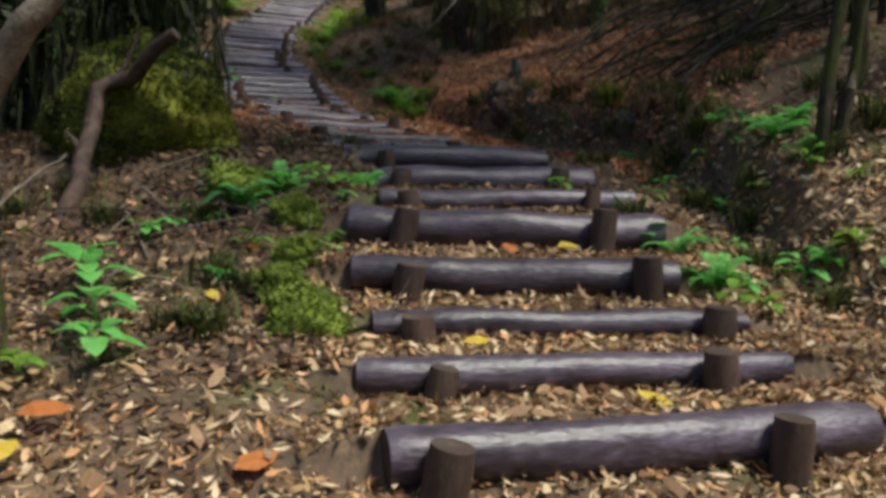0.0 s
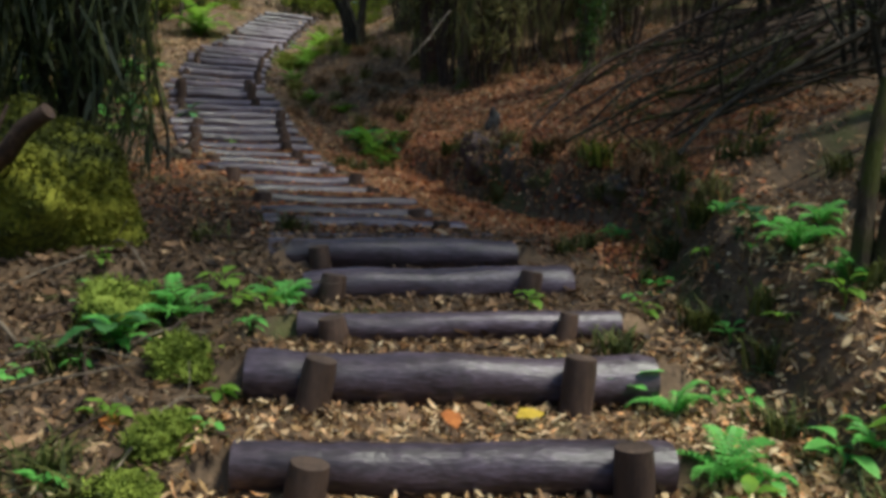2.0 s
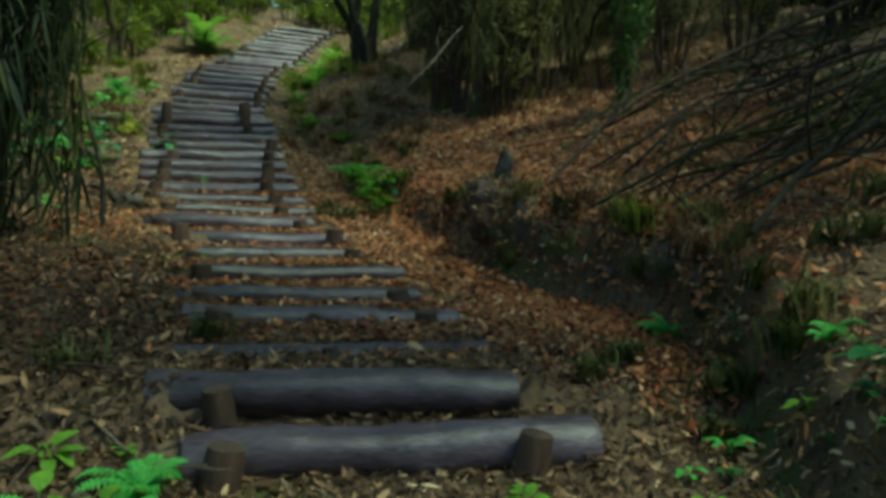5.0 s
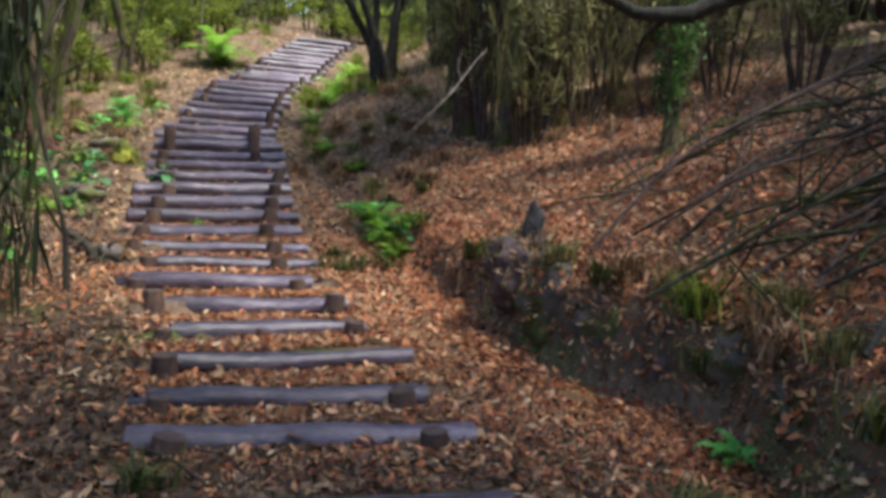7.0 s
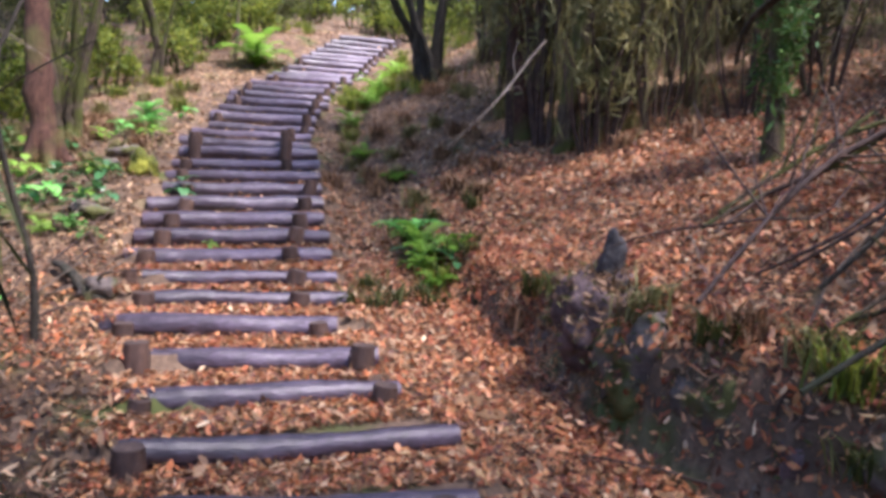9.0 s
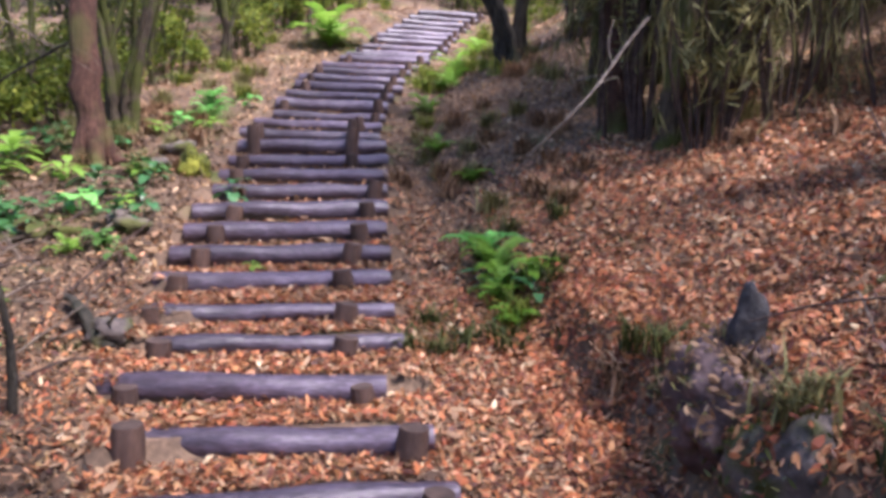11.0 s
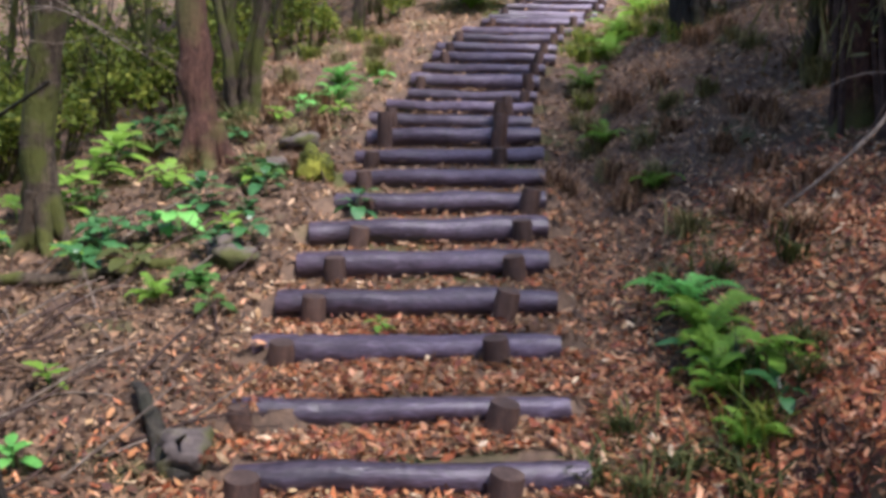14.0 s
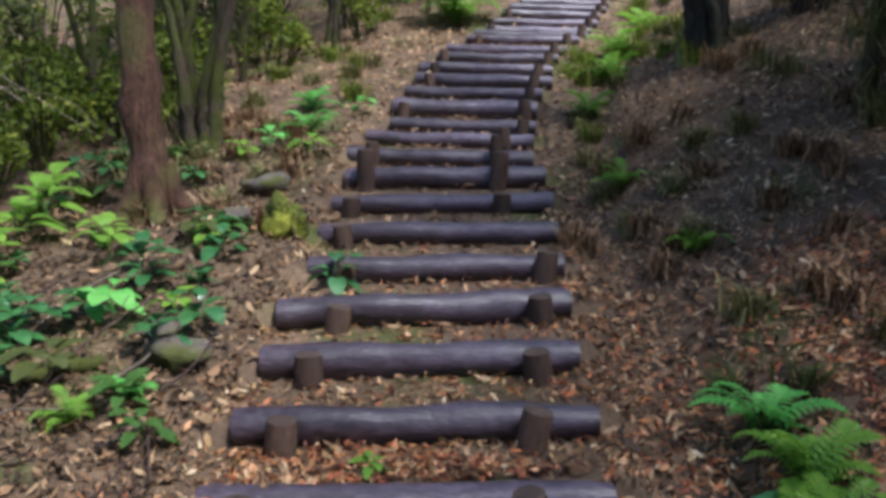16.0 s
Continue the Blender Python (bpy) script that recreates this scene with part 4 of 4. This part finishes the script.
def fern(x, y, size, mat, label, n=9, seed=0, dz=0.0):
    r = np.random.RandomState(seed)
    top = empty("fern", (x, y, ground_at(x, y) + dz))
    size, n = size * 0.9, int(n * 1.6)
    key = (mat.name, round(size, 2))
    if key not in FRONDS:
        FRONDS[key] = [frond_mesh(size * s, size * 0.2, mat, seed + k) for k, s in enumerate((1.0, 0.8, 0.65))]
    for k in range(n):
        o = child("frond", FRONDS[key][r.randint(3)], top)
        o.rotation_euler = ((r.rand() - 0.5) * 0.5, -0.75 * r.rand() + 0.12, 6.283 * (k + 0.6 * r.rand()) / n)
    return tagged(top, label, "fern")


def herb_leaf(L, mat, seed):
    pts = spline([(0, 0, 0), (L * 0.4, 0, L * 0.32), (L, 0, L * 0.2)], 8)
    v, f = [], []
    for i, p in enumerate(pts):
        u = i / 7
        w = 0.0015 if u < 0.3 else L * 0.24 * math.sin(math.pi * min(1.0, (u - 0.26) / 0.75)) ** 0.7
        v += [p + (0, -w, 0.15 * w), p, p + (0, w, 0.15 * w)]
    for i in range(7):
        f += [(i * 3, i * 3 + 1, i * 3 + 4, i * 3 + 3), (i * 3 + 1, i * 3 + 2, i * 3 + 5, i * 3 + 4)]
    return fresh(v, f, "leaf", (mat,))


HERBS = {}


def herb(x, y, size, mat, label, n=7, seed=0):
    r = np.random.RandomState(seed)
    top = empty("leafy_plant", (x, y, ground_at(x, y)))
    key = (mat.name, round(size, 2))
    if key not in HERBS:
        HERBS[key] = [herb_leaf(size * s, mat, k) for k, s in enumerate((1.0, 0.75))]
    stem = size * 0.6
    child("stem", fresh(*tube(spline([(0, 0, -0.03), (0.01, 0, stem * 0.5), (0, 0.01, stem)], 5), np.linspace(0.004, 0.003, 5), 5, 0.05, seed), "stem", (mat,)), top)
    for k in range(n):
        o = child("leaf", HERBS[key][r.randint(2)], top)
        o.location = (0, 0, stem * (0.35 + 0.65 * (k + 0.5) / n))
        o.rotation_euler = (0, (r.rand() - 0.5) * 0.9, k * 2.4 + r.rand() * 0.5)
    return tagged(top, label, "plant")


G1, G2, G3 = "bright green fern beside the log steps", "deep green leafy plant growing in the litter", "lime green fern on the leafy bank"
D1, D2 = "green fern on the dark bank", "lime green fern in the leaf litter"
for k, (x, y, s, m, lab, n) in enumerate([
        (1.18, 3.58, 0.27, M_FERN, G1, 9), (1.10, 3.92, 0.20, M_FERN, G1, 7), (-0.45, 4.66, 0.22, M_FERN, G1, 8), (-0.83, 4.32, 0.26, M_FERN, G1, 8), (-0.98, 4.12, 0.2, M_FERN, G1, 7),
        (1.62, 5.20, 0.15, M_FERN, D1, 8), (1.72, 4.5, 0.24, M_FERN, D1, 8), (1.86, 4.62, 0.17, M_FERN, D1, 7), (1.78, 4.15, 0.2, M_FERN, D1, 7), (1.66, 3.62, 0.17, M_FERN, D1, 7), (1.42, 6.62, 0.2, M_FERN, "green fern hanging from the bank", 9),
        (-0.62, 10.32, 0.33, M_LIME, G3, 12), (-0.50, 9.95, 0.29, M_LIME, G3, 11), (-0.40, 9.62, 0.22, M_LIME, G3, 9), (-0.76, 10.62, 0.34, M_FERN, "green fern on the leafy bank", 9), (-0.55, 10.12, 0.27, M_LIME, G3, 10), (-0.30, 9.95, 0.22, M_LIME, G3, 9),
        (-3.26, 9.81, 0.2, M_LIME, D2, 8), (-3.18, 10.06, 0.18, M_FERN, D2, 7), (-1.16, 12.15, 0.26, M_LIME, "small lime green fern on the slope", 8), (-1.76, 13.33, 0.30, M_LIME, "small lime green fern on the slope", 9),
        (-2.4, 15.3, 0.40, M_LIME, "yellow green fern beside the upper steps", 10), (-2.35, 16.4, 0.5, M_LIME, "yellow green fern beside the upper steps", 11), (-2.5, 17.3, 0.55, M_LIME, "yellow green fern beside the upper steps", 12), (-2.3, 17.9, 0.5, M_LIME, "yellow green fern beside the upper steps", 11),
        (-4.95, 18.6, 0.95, M_LIME, "large pale green fern above the path", 12), (-4.5, 13.9, 0.34, M_FERN, "green fern beside the upper steps", 9), (-4.9, 14.6, 0.34, M_FERN, "green fern beside the upper steps", 9)]):
    fern(x, y, s, m, lab, n, k + 1)


def tuft(x, y, h, n, mat, label, seed):
    """A tuft of narrow bending blades or dry stalks."""
    r = np.random.RandomState(seed)
    parts = []
    for k in range(n):
        a, o = r.rand() * 6.28, r.normal(size=2) * h * 0.25
        d = np.array([math.cos(a), math.sin(a), 0])
        L = h * (0.5 + 0.8 * r.rand())
        p0 = np.array([o[0], o[1], -0.02])
        p1 = p0 + d * L * 0.25 + np.array([0, 0, L * 0.6])
        p2 = p0 + d * L * (0.5 + 0.4 * r.rand()) + np.array([0, 0, L * (0.6 + 0.4 * r.rand())])
        w = np.cross(d, (0, 0, 1)) * 0.004 * (0.6 + r.rand())
        parts.append(([p0 - w, p0 + w, p1 + w * 1.2, p1 - w * 1.2, p2], [(0, 1, 2, 3), (3, 2, 4)]))
    ob = new("grass_tuft", fresh(*merge(parts), "grass_tuft", (mat,), smooth=False))
    ob.location = (x, y, ground_at(x, y))
    return tagged(ob, label, "grass", "grass tufts by the path")


TUFTS = [tuft(-1.9, 13.7, 0.20, 90, M_DRYLEAF, "dry brown grass and stalks beside the steps", 801), tuft(-1.5, 12.6, 0.18, 90, M_BROWN, "dry russet bracken stalks beside the steps", 802), tuft(-2.2, 14.6, 0.22, 90, M_YGREEN, "yellow green grass beside the upper steps", 803), tuft(1.35, 4.6, 0.16, 70, M_OLIVE, "olive green grass on the dark bank", 804)]


def tufts(i, spots):
    for x, y, rz in spots:
        copy_thing(TUFTS[i], pose(x, y, ground_at(x, y), 0, 0, rz))


def margin(x, y):
    return x > np.interp(y, CY, CX) + 0.85


tufts(0, scatter(46, -3.0, 1.0, 11.3, 17, margin) + scatter(24, -6, -3.2, 11.8, 17, lambda x, y: x < np.interp(y, CY, CX) - 1.1) + scatter(6, 0.0, 1.9, 5.2, 9.6, lambda x, y: 0.14 < x - np.interp(y, TOE_Y, TOE_X) < 0.34))
tufts(1, scatter(36, -2.6, 1.4, 10.6, 15, margin) + scatter(6, -0.3, 1.9, 5.6, 9.6, lambda x, y: 0.0 < x - np.interp(y, TOE_Y, TOE_X) < 0.4) + scatter(20, -5.6, -3.2, 11.6, 14.5, lambda x, y: x < np.interp(y, CY, CX) - 1.0))
tufts(2, scatter(36, -3.4, -1.4, 14.4, 22, margin) + scatter(20, -8, -4.6, 13, 24, lambda x, y: x < np.interp(y, CY, CX) - 1.1))
tufts(2, scatter(2, -0.4, 1.6, 6.6, 9.9, lambda x, y: 0.02 < x - np.interp(y, TOE_Y, TOE_X) < 0.2))
tufts(3, scatter(24, 0.9, 2.3, 3.2, 6.4) + scatter(18, -2.0, -0.6, 2.4, 6.0) + scatter(14, -0.9, -0.2, 9.2, 11.2) + scatter(6, 0.0, 1.9, 5.2, 9.6, lambda x, y: 0.05 < x - np.interp(y, TOE_Y, TOE_X) < 0.3))


for k, (x, y, s, m) in enumerate([(0.93, 4.02, 0.16, M_FERN), (-1.33, 3.1, 0.22, M_FERN), (-1.15, 2.75, 0.2, M_FERN), (-1.05, 2.5, 0.16, M_FERN), (-1.2, 2.35, 0.12, M_LIME), (-1.0, 4.05, 0.18, M_HERB), (-0.62, 4.4, 0.12, M_LIME), (-0.75, 4.7, 0.12, M_LIME), (0.62, 4.62, 0.1, M_LIME), (1.55, 3.6, 0.14, M_FERN), (1.75, 3.55, 0.14, M_LIME), (1.45, 4.45, 0.12, M_FERN), (1.6, 4.75, 0.16, M_HERB), (-0.62, 10.15, 0.2, M_HERB), (-0.4, 9.95, 0.2, M_LIME), (-0.3, 9.75, 0.16, M_HERB), (-2.75, 8.5, 0.12, M_FERN), (-3.0, 8.9, 0.12, M_LIME), (-2.9, 11.3, 0.2, M_HERB), (-3.9, 11.0, 0.24, M_HERB), (-3.6, 11.3, 0.2, M_HERB), (-4.3, 11.2, 0.24, M_LIME), (-4.04, 10.36, 0.26, M_HERB), (-3.28, 10.34, 0.2, M_HERB), (-3.75, 10.6, 0.24, M_FERN), (-4.9, 10.9, 0.3, M_LIME), (-5.1, 11.3, 0.3, M_LIME), (-5.0, 10.2, 0.26, M_LIME), (-2.05, 9.95, 0.08, M_LIME), (0.42, 3.95, 0.05, M_LIME), (-4.6, 13.4, 0.2, M_FERN), (-4.4, 14.6, 0.2, M_FERN), (-5.2, 11.6, 0.3, M_LIME), (-5.5, 12.0, 0.3, M_LIME)]):
    herb(x, y, s, m, G2 if m == M_HERB else "fresh light green leafy plant in the litter", 7, 400 + k)


rg = np.random.RandomState(92)
for k in range(46):
    if k < 22:
        x, y, m, c = -1.35 + 1.0 * rg.rand(), 3.25 + 1.7 * rg.rand(), (M_LIME, M_FERN)[k % 2], 0.05 + 0.05 * rg.rand()
    else:
        x, y, m, c = 1.15 + 0.75 * rg.rand(), 3.3 + 1.9 * rg.rand(), (M_FERN, M_HERB, M_LIME)[k % 3], 0.05 + 0.06 * rg.rand()
    herb(x, y, round(c, 2), m, G2 if m == M_HERB else "fresh light green leafy plant in the litter", 6, 1400 + k)
for k in range(54):
    y = 9.8 + 3.6 * rg.rand()
    x = float(np.interp(y, CY, CX)) - 1.05 - 2.0 * rg.rand()
    m = (M_HERB, M_IVY, M_HERB, M_OLIVE, M_LIME)[k % 5]
    herb(x, y, round(0.10 + 0.12 * rg.rand(), 2), m, G2 if m == M_HERB else "fresh light green leafy plant in the litter", 8, 1500 + k)


# ---- leaf litter ----
def litter(name, n, x0, x1, y0, y1, leaf, mat, seed, label, keep, lift=0.0):
    r = np.random.RandomState(seed)
    n, leaf = int(n * 1.35), leaf * 0.84
    x, y = x0 + (x1 - x0) * r.rand(n), y0 + (y1 - y0) * r.rand(n)
    m = keep(x, y, r.rand(n))
    rim = np.minimum(np.minimum(x - x0, x1 - x), np.minimum(y - y0, y1 - y))
    m = m & (r.rand(n) < np.clip(rim / min(1.2, 0.2 * (x1 - x0)), 0, 1) ** 0.8)
    x, y = x[m], y[m]
    q, u = along(x, y)
    j = np.clip(np.searchsorted(CY, q), 1, len(CY) - 1)
    near = np.minimum(np.abs(q - CY[j]), np.abs(q - CY[j - 1]))
    ok = (np.abs(u) > np.interp(q, CY, CH)) | (near > 0.05)
    x, y = x[ok], y[ok]
    N1 = land_normal(x, y)
    k = len(x)
    z = land(x, y) + 0.004 + (0.022 + lift) * r.rand(k)
    L = leaf * (0.35 + 1.1 * r.rand(k) ** 1.4)
    me = leaves_mesh(name, np.stack([x, y, z], 1), N1 + r.normal(size=(k, 3)) * 0.5, L, L * (0.10 + 0.36 * r.rand(k) ** 1.6), mat, r, 0.8)
    return tagged(new(name, me), label, "leaf litter", kind="stuff")


def lane(x, y):
    return np.abs(x - np.interp(y, CY, CX))


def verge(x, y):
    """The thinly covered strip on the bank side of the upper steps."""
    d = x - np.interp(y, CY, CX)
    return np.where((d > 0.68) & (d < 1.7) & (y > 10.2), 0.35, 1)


def steep(x, y):
    d = x - np.interp(y, TOE_Y, TOE_X)
    return (d > -0.02) & (d < 0.3) & (y > 5.7) & (y < 9.6)


def face_zone(x, y, r):
    """The foot and face of the bank, thinning out in patches on the steepest part."""
    d = x - np.interp(y, TOE_Y, TOE_X)
    bare = (d > 0.03) & (d < 0.2) & (y < 8.3)
    return (d > -0.35) & (d < 0.5) & (r < np.where(bare, 0.65 + 0.5 * lumps(x, y, 5, 12), 0.95))


litter("tan_leaf_litter", 62000, -3.0, 3.0, -0.4, 5.6, 0.058, M_TAN, 1, "pale tan fallen leaves covering the ground", lambda x, y, r: (r < np.where(x > 1.2, np.clip(1.25 - 0.5 * np.clip(y - 3.9, 0, 9), 0.1, 1), np.clip(1.25 - 0.9 * np.clip(y - 3.3, 0, 9), 0.08, 1)) * np.where(x < np.interp(y, CY, CX) - 0.85, np.where(y > 3.3, 0.15, np.where(y > 2.2, 0.45, 1)), 1)) & ~(steep(x, y) & (r > 0.3)))
litter("brown_leaf_litter", 80000, -5.0, 3.4, 2.3, 10.8, 0.06, M_BROWN, 2, "dark brown fallen leaves on shaded ground", lambda x, y, r: (r < np.where(y < 4, 0.3, np.where(x < np.interp(y, CY, CX) - 0.8, np.where(y < 7.4, 0.12, 0.5), np.where(y < 6.2, 0.45, 0.85)))) & ~(steep(x, y) & (r > 0.8)))
litter("rust_leaf_litter", 150000, -3.0, 3.2, 5.4, 12.2, 0.053, M_RUST, 3, "rust red and orange fallen leaves over the bank", lambda x, y, r: (r < np.where(x < np.interp(y, CY, CX) - 0.75, np.where(y < 7.6, 0.2, np.where(y > 9.5, 0.2, 0.38)), 1.0) * np.clip((y - 5.3) / 1.2, 0.1, 1) * np.where((lane(x, y) < 0.72) & (y > 10.2), 0.15, 1) * np.clip(1.5 - 0.35 * x, 0.4, 1) * verge(x, y)))
litter("brown_leaf_litter", 75000, -9, 4, 9.0, 23, 0.075, M_BROWN, 4, "brown fallen leaves on the upper slope", lambda x, y, r: r < np.where((lane(x, y) < 0.72) & (y > 10.2), 0.12, np.where((x < np.interp(y, CY, CX) - 1.0) & (y < 15), 0.4, 0.85)))
litter("brown_leaf_litter", 70000, -14, 9, -8, 27, 0.085, M_BROWN, 6, "brown fallen leaves spread through the wood", lambda x, y, r: r < np.where((x < np.interp(y, CY, CX) - 1.0) & (y > 9) & (y < 15), 0.35, 0.9))
litter("tan_leaf_litter", 26000, -3.4, 2.4, 5.6, 13, 0.055, M_TAN, 7, "tan fallen leaves among the rust ones", lambda x, y, r: r < np.where((lane(x, y) < 0.72) & (y > 10.2), 0.1, np.where(x < np.interp(y, CY, CX) - 0.8, 0.2, 0.8 * verge(x, y))))
litter("rust_leaf_litter", 44000, -1.0, 2.0, 5.2, 10.4, 0.05, M_RUST, 10, "rust red fallen leaves caught on the face of the bank", lambda x, y, r: face_zone(x, y, r), 0.05)
# darker leaves than the litter around them, left of the steps
litter("damp_leaf_litter", 34000, -6.5, -1.6, 7.4, 14.5, 0.06, M_DARKLITTER, 11, "dark brown fallen leaves beside the steps", lambda x, y, r: x < np.interp(y, CY, CX) - 0.85)
# shade under the shrubs, put into the leaf colour
litter("damp_leaf_litter", 34000, -4.2, 0.2, 2.0, 8.0, 0.06, M_DARKLITTER, 9, "fallen leaves coloured dark for the shade under the shrubs", lambda x, y, r: x < np.interp(y, CY, CX) - 0.7)
# leaf colour darkens from y 3.5 on, for the shade on these steps
litter("damp_leaf_litter", 22000, -1.8, 1.9, 3.5, 7.0, 0.055, M_DARKLITTER, 12, "fallen leaves coloured dark for the shade on the steps", lambda x, y, r: r < np.clip((y - 3.5) / 0.7, 0, 1))
# darker leaves on the thinly covered strip
litter("damp_leaf_litter", 14000, -3.2, 0.6, 10.0, 15.5, 0.055, M_DARKLITTER, 13, "dark brown fallen leaves beside the upper steps", lambda x, y, r: verge(x, y) < 1)
litter("brown_leaf_litter", 26000, -2.6, 3.2, 10.3, 16.5, 0.055, M_BROWN, 14, "brown fallen leaves and stalks on the shaded slope", lambda x, y, r: (x > np.interp(y, CY, CX) + 0.7))
# extra pale leaves carry the sun patch in their colour
litter("tan_leaf_litter", 9000, 0.9, 2.5, 1.9, 4.0, 0.055, M_TAN, 15, "pale tan fallen leaves brightening a sunlit patch beside the lower steps", lambda x, y, r: r < 1)
litter("golden_debris", 60000, -4.6, 1.7, 1.6, 15.5, 0.032, M_GOLD, 8, "fine golden brown needles and leaf bits on the steps", lambda x, y, r: (lane(x, y) < 0.95) & (r < np.clip(1 - 0.3 * (y - 9.6), 0.06, 1) * np.where((y > 4.0) & (y < 6.6), 0.3, 1)))
litter("tan_leaf_litter", 16000, -7, 1.0, 8.5, 23, 0.065, M_TAN, 5, "tan fallen leaves scattered up the slope", lambda x, y, r: r < np.where(lane(x, y) < 0.72, 0.08, np.where(x < np.interp(y, CY, CX) - 0.85, 0.25, 0.8 * verge(x, y))))


# ---- single bright leaves and sticks ----
def single_leaf(x, y, L, mat, label, seed):
    r = np.random.RandomState(seed)
    me = leaves_mesh("fallen_leaf", np.zeros((1, 3)), np.array([[0.1, -0.25, 1.0]]), np.array([L]), np.array([L * 0.55]), mat, r, 0.4)
    ob = new("fallen_leaf", me)
    ob.location = (x, y, ground_at(x, y) + 0.035)
    return tagged(ob, label, "leaf", "large bright fallen leaves")


for k, (x, y, L, m) in enumerate([(0.13, 2.80, 0.11, M_YELLOW), (0.66, 2.47, 0.12, M_YELLOW), (-0.42, 1.95, 0.13, M_ORANGE), (-1.0, 2.1, 0.14, M_ORANGE), (-0.8, 3.58, 0.12, M_ORANGE), (0.29, 3.68, 0.12, M_ORANGE), (0.55, 3.72, 0.12, M_YELLOW), (-1.0, 1.9, 0.1, M_YELLOW), (0.05, 7.95, 0.16, M_TAN), (0.12, 7.8, 0.15, M_TAN), (0.84, 7.25, 0.2, M_TAN), (-0.85, 3.1, 0.09, M_YELLOW)]):
    single_leaf(x, y, L, m, {"yellow_leaf": "large bright yellow fallen leaf", "orange_leaf": "large orange brown fallen leaf"}.get(m.name, "large pale tan fallen leaf"), 900 + k)

rs = np.random.RandomState(31)
for k in range(66):
    if k >= 46:
        x, y = -1.75 + 1.1 * rs.rand(), 3.0 + 1.5 * rs.rand()
    elif k < 20:
        x, y = -2.2 + 1.9 * rs.rand(), 2.6 + 3.4 * rs.rand()
    elif k < 34:
        x, y = -4.2 + 1.6 * rs.rand(), 8.6 + 4 * rs.rand()
        x = min(x, float(np.interp(y, CY, CX)) - 0.95)
    else:
        x, y = 0.9 + 1.6 * rs.rand(), 4.2 + 5 * rs.rand()
    a, L = rs.rand() * 6.28, 0.2 + 0.45 * rs.rand()
    e = (x + L * math.cos(a), y + L * math.sin(a))
    m = ((x + e[0]) / 2, (y + e[1]) / 2)
    branch("fallen_twig", [(x, y, ground_at(x, y) + 0.02), (*m, ground_at(*m) + 0.05 + 0.05 * rs.rand()), (*e, ground_at(*e) + 0.03 + 0.10 * rs.rand())], 0.007, 0.003, (M_DEADWOOD, M_BROWNWOOD)[k % 2], "thin bare twig lying on the leaf litter", "twig", 950 + k, 1, 0.15, 8)["group"] = "fallen twigs"
branch("fallen_log", [(-4.6, 9.6, ground_at(-4.6, 9.6) + 0.04), (-3.74, 9.98, ground_at(-3.74, 9.98) + 0.05), (-3.45, 10.22, ground_at(-3.45, 10.22) + 0.04)], 0.045, 0.03, M_BARK, "rotting mossy log lying in the litter", "log", 990)
branch("broken_root", [(-2.62, 8.98, ground_at(-2.62, 8.98) + 0.05), (-2.45, 8.86, ground_at(-2.45, 8.86) + 0.07), (-2.28, 8.72, ground_at(-2.28, 8.72) + 0.04), (-2.12, 8.64, ground_at(-2.12, 8.64) + 0.0)], 0.022, 0.04, M_DARKBARK, "dark broken root beside the log end", "root", 991, 1, 0.15)
for k in range(26):
    y = 8.0 + 2.6 * rs.rand()
    x = float(np.interp(y, CY, CX)) - 1.0 - 1.6 * rs.rand()
    a, L = 0.4 + 1.2 * rs.rand(), 0.25 + 0.5 * rs.rand()
    e = (x + L * math.cos(a), y + L * math.sin(a))
    m = ((x + e[0]) / 2 + 0.03, (y + e[1]) / 2)
    branch("fallen_twig", [(x, y, ground_at(x, y) + 0.01), (*m, ground_at(*m) + 0.06 + 0.08 * rs.rand()), (*e, ground_at(*e) + 0.04 + 0.16 * rs.rand())], 0.008, 0.003, (M_BROWNWOOD, M_DEADWOOD, M_BROWNWOOD)[k % 3], "thin bare twig lying on the leaf litter", "twig", 1100 + k, 2, 0.2, 8)["group"] = "fallen twigs"
for k in range(58):
    y = 5.4 + 4.0 * rs.rand()
    x = float(np.interp(y, TOE_Y, TOE_X)) + 0.24 + 0.08 * rs.rand()
    z = ground_at(x, y)
    L = 0.16 + 0.26 * rs.rand()
    branch("hanging_root", [(x + 0.06, y, z + 0.02), (x - 0.05, y + 0.03 * rs.rand(), z - 0.02), (x - 0.14, y + 0.06 * (rs.rand() - 0.5), z - L * 0.6), (x - 0.16 + 0.05 * rs.rand(), y + 0.08 * (rs.rand() - 0.5), z - L)], 0.006, 0.003, (M_DEADWOOD, M_BROWNWOOD, M_DARKBARK)[k % 3], "thin bare root hanging down the bank", "root", 1000 + k, 1, 0.1, 8)["group"] = "roots on the bank"
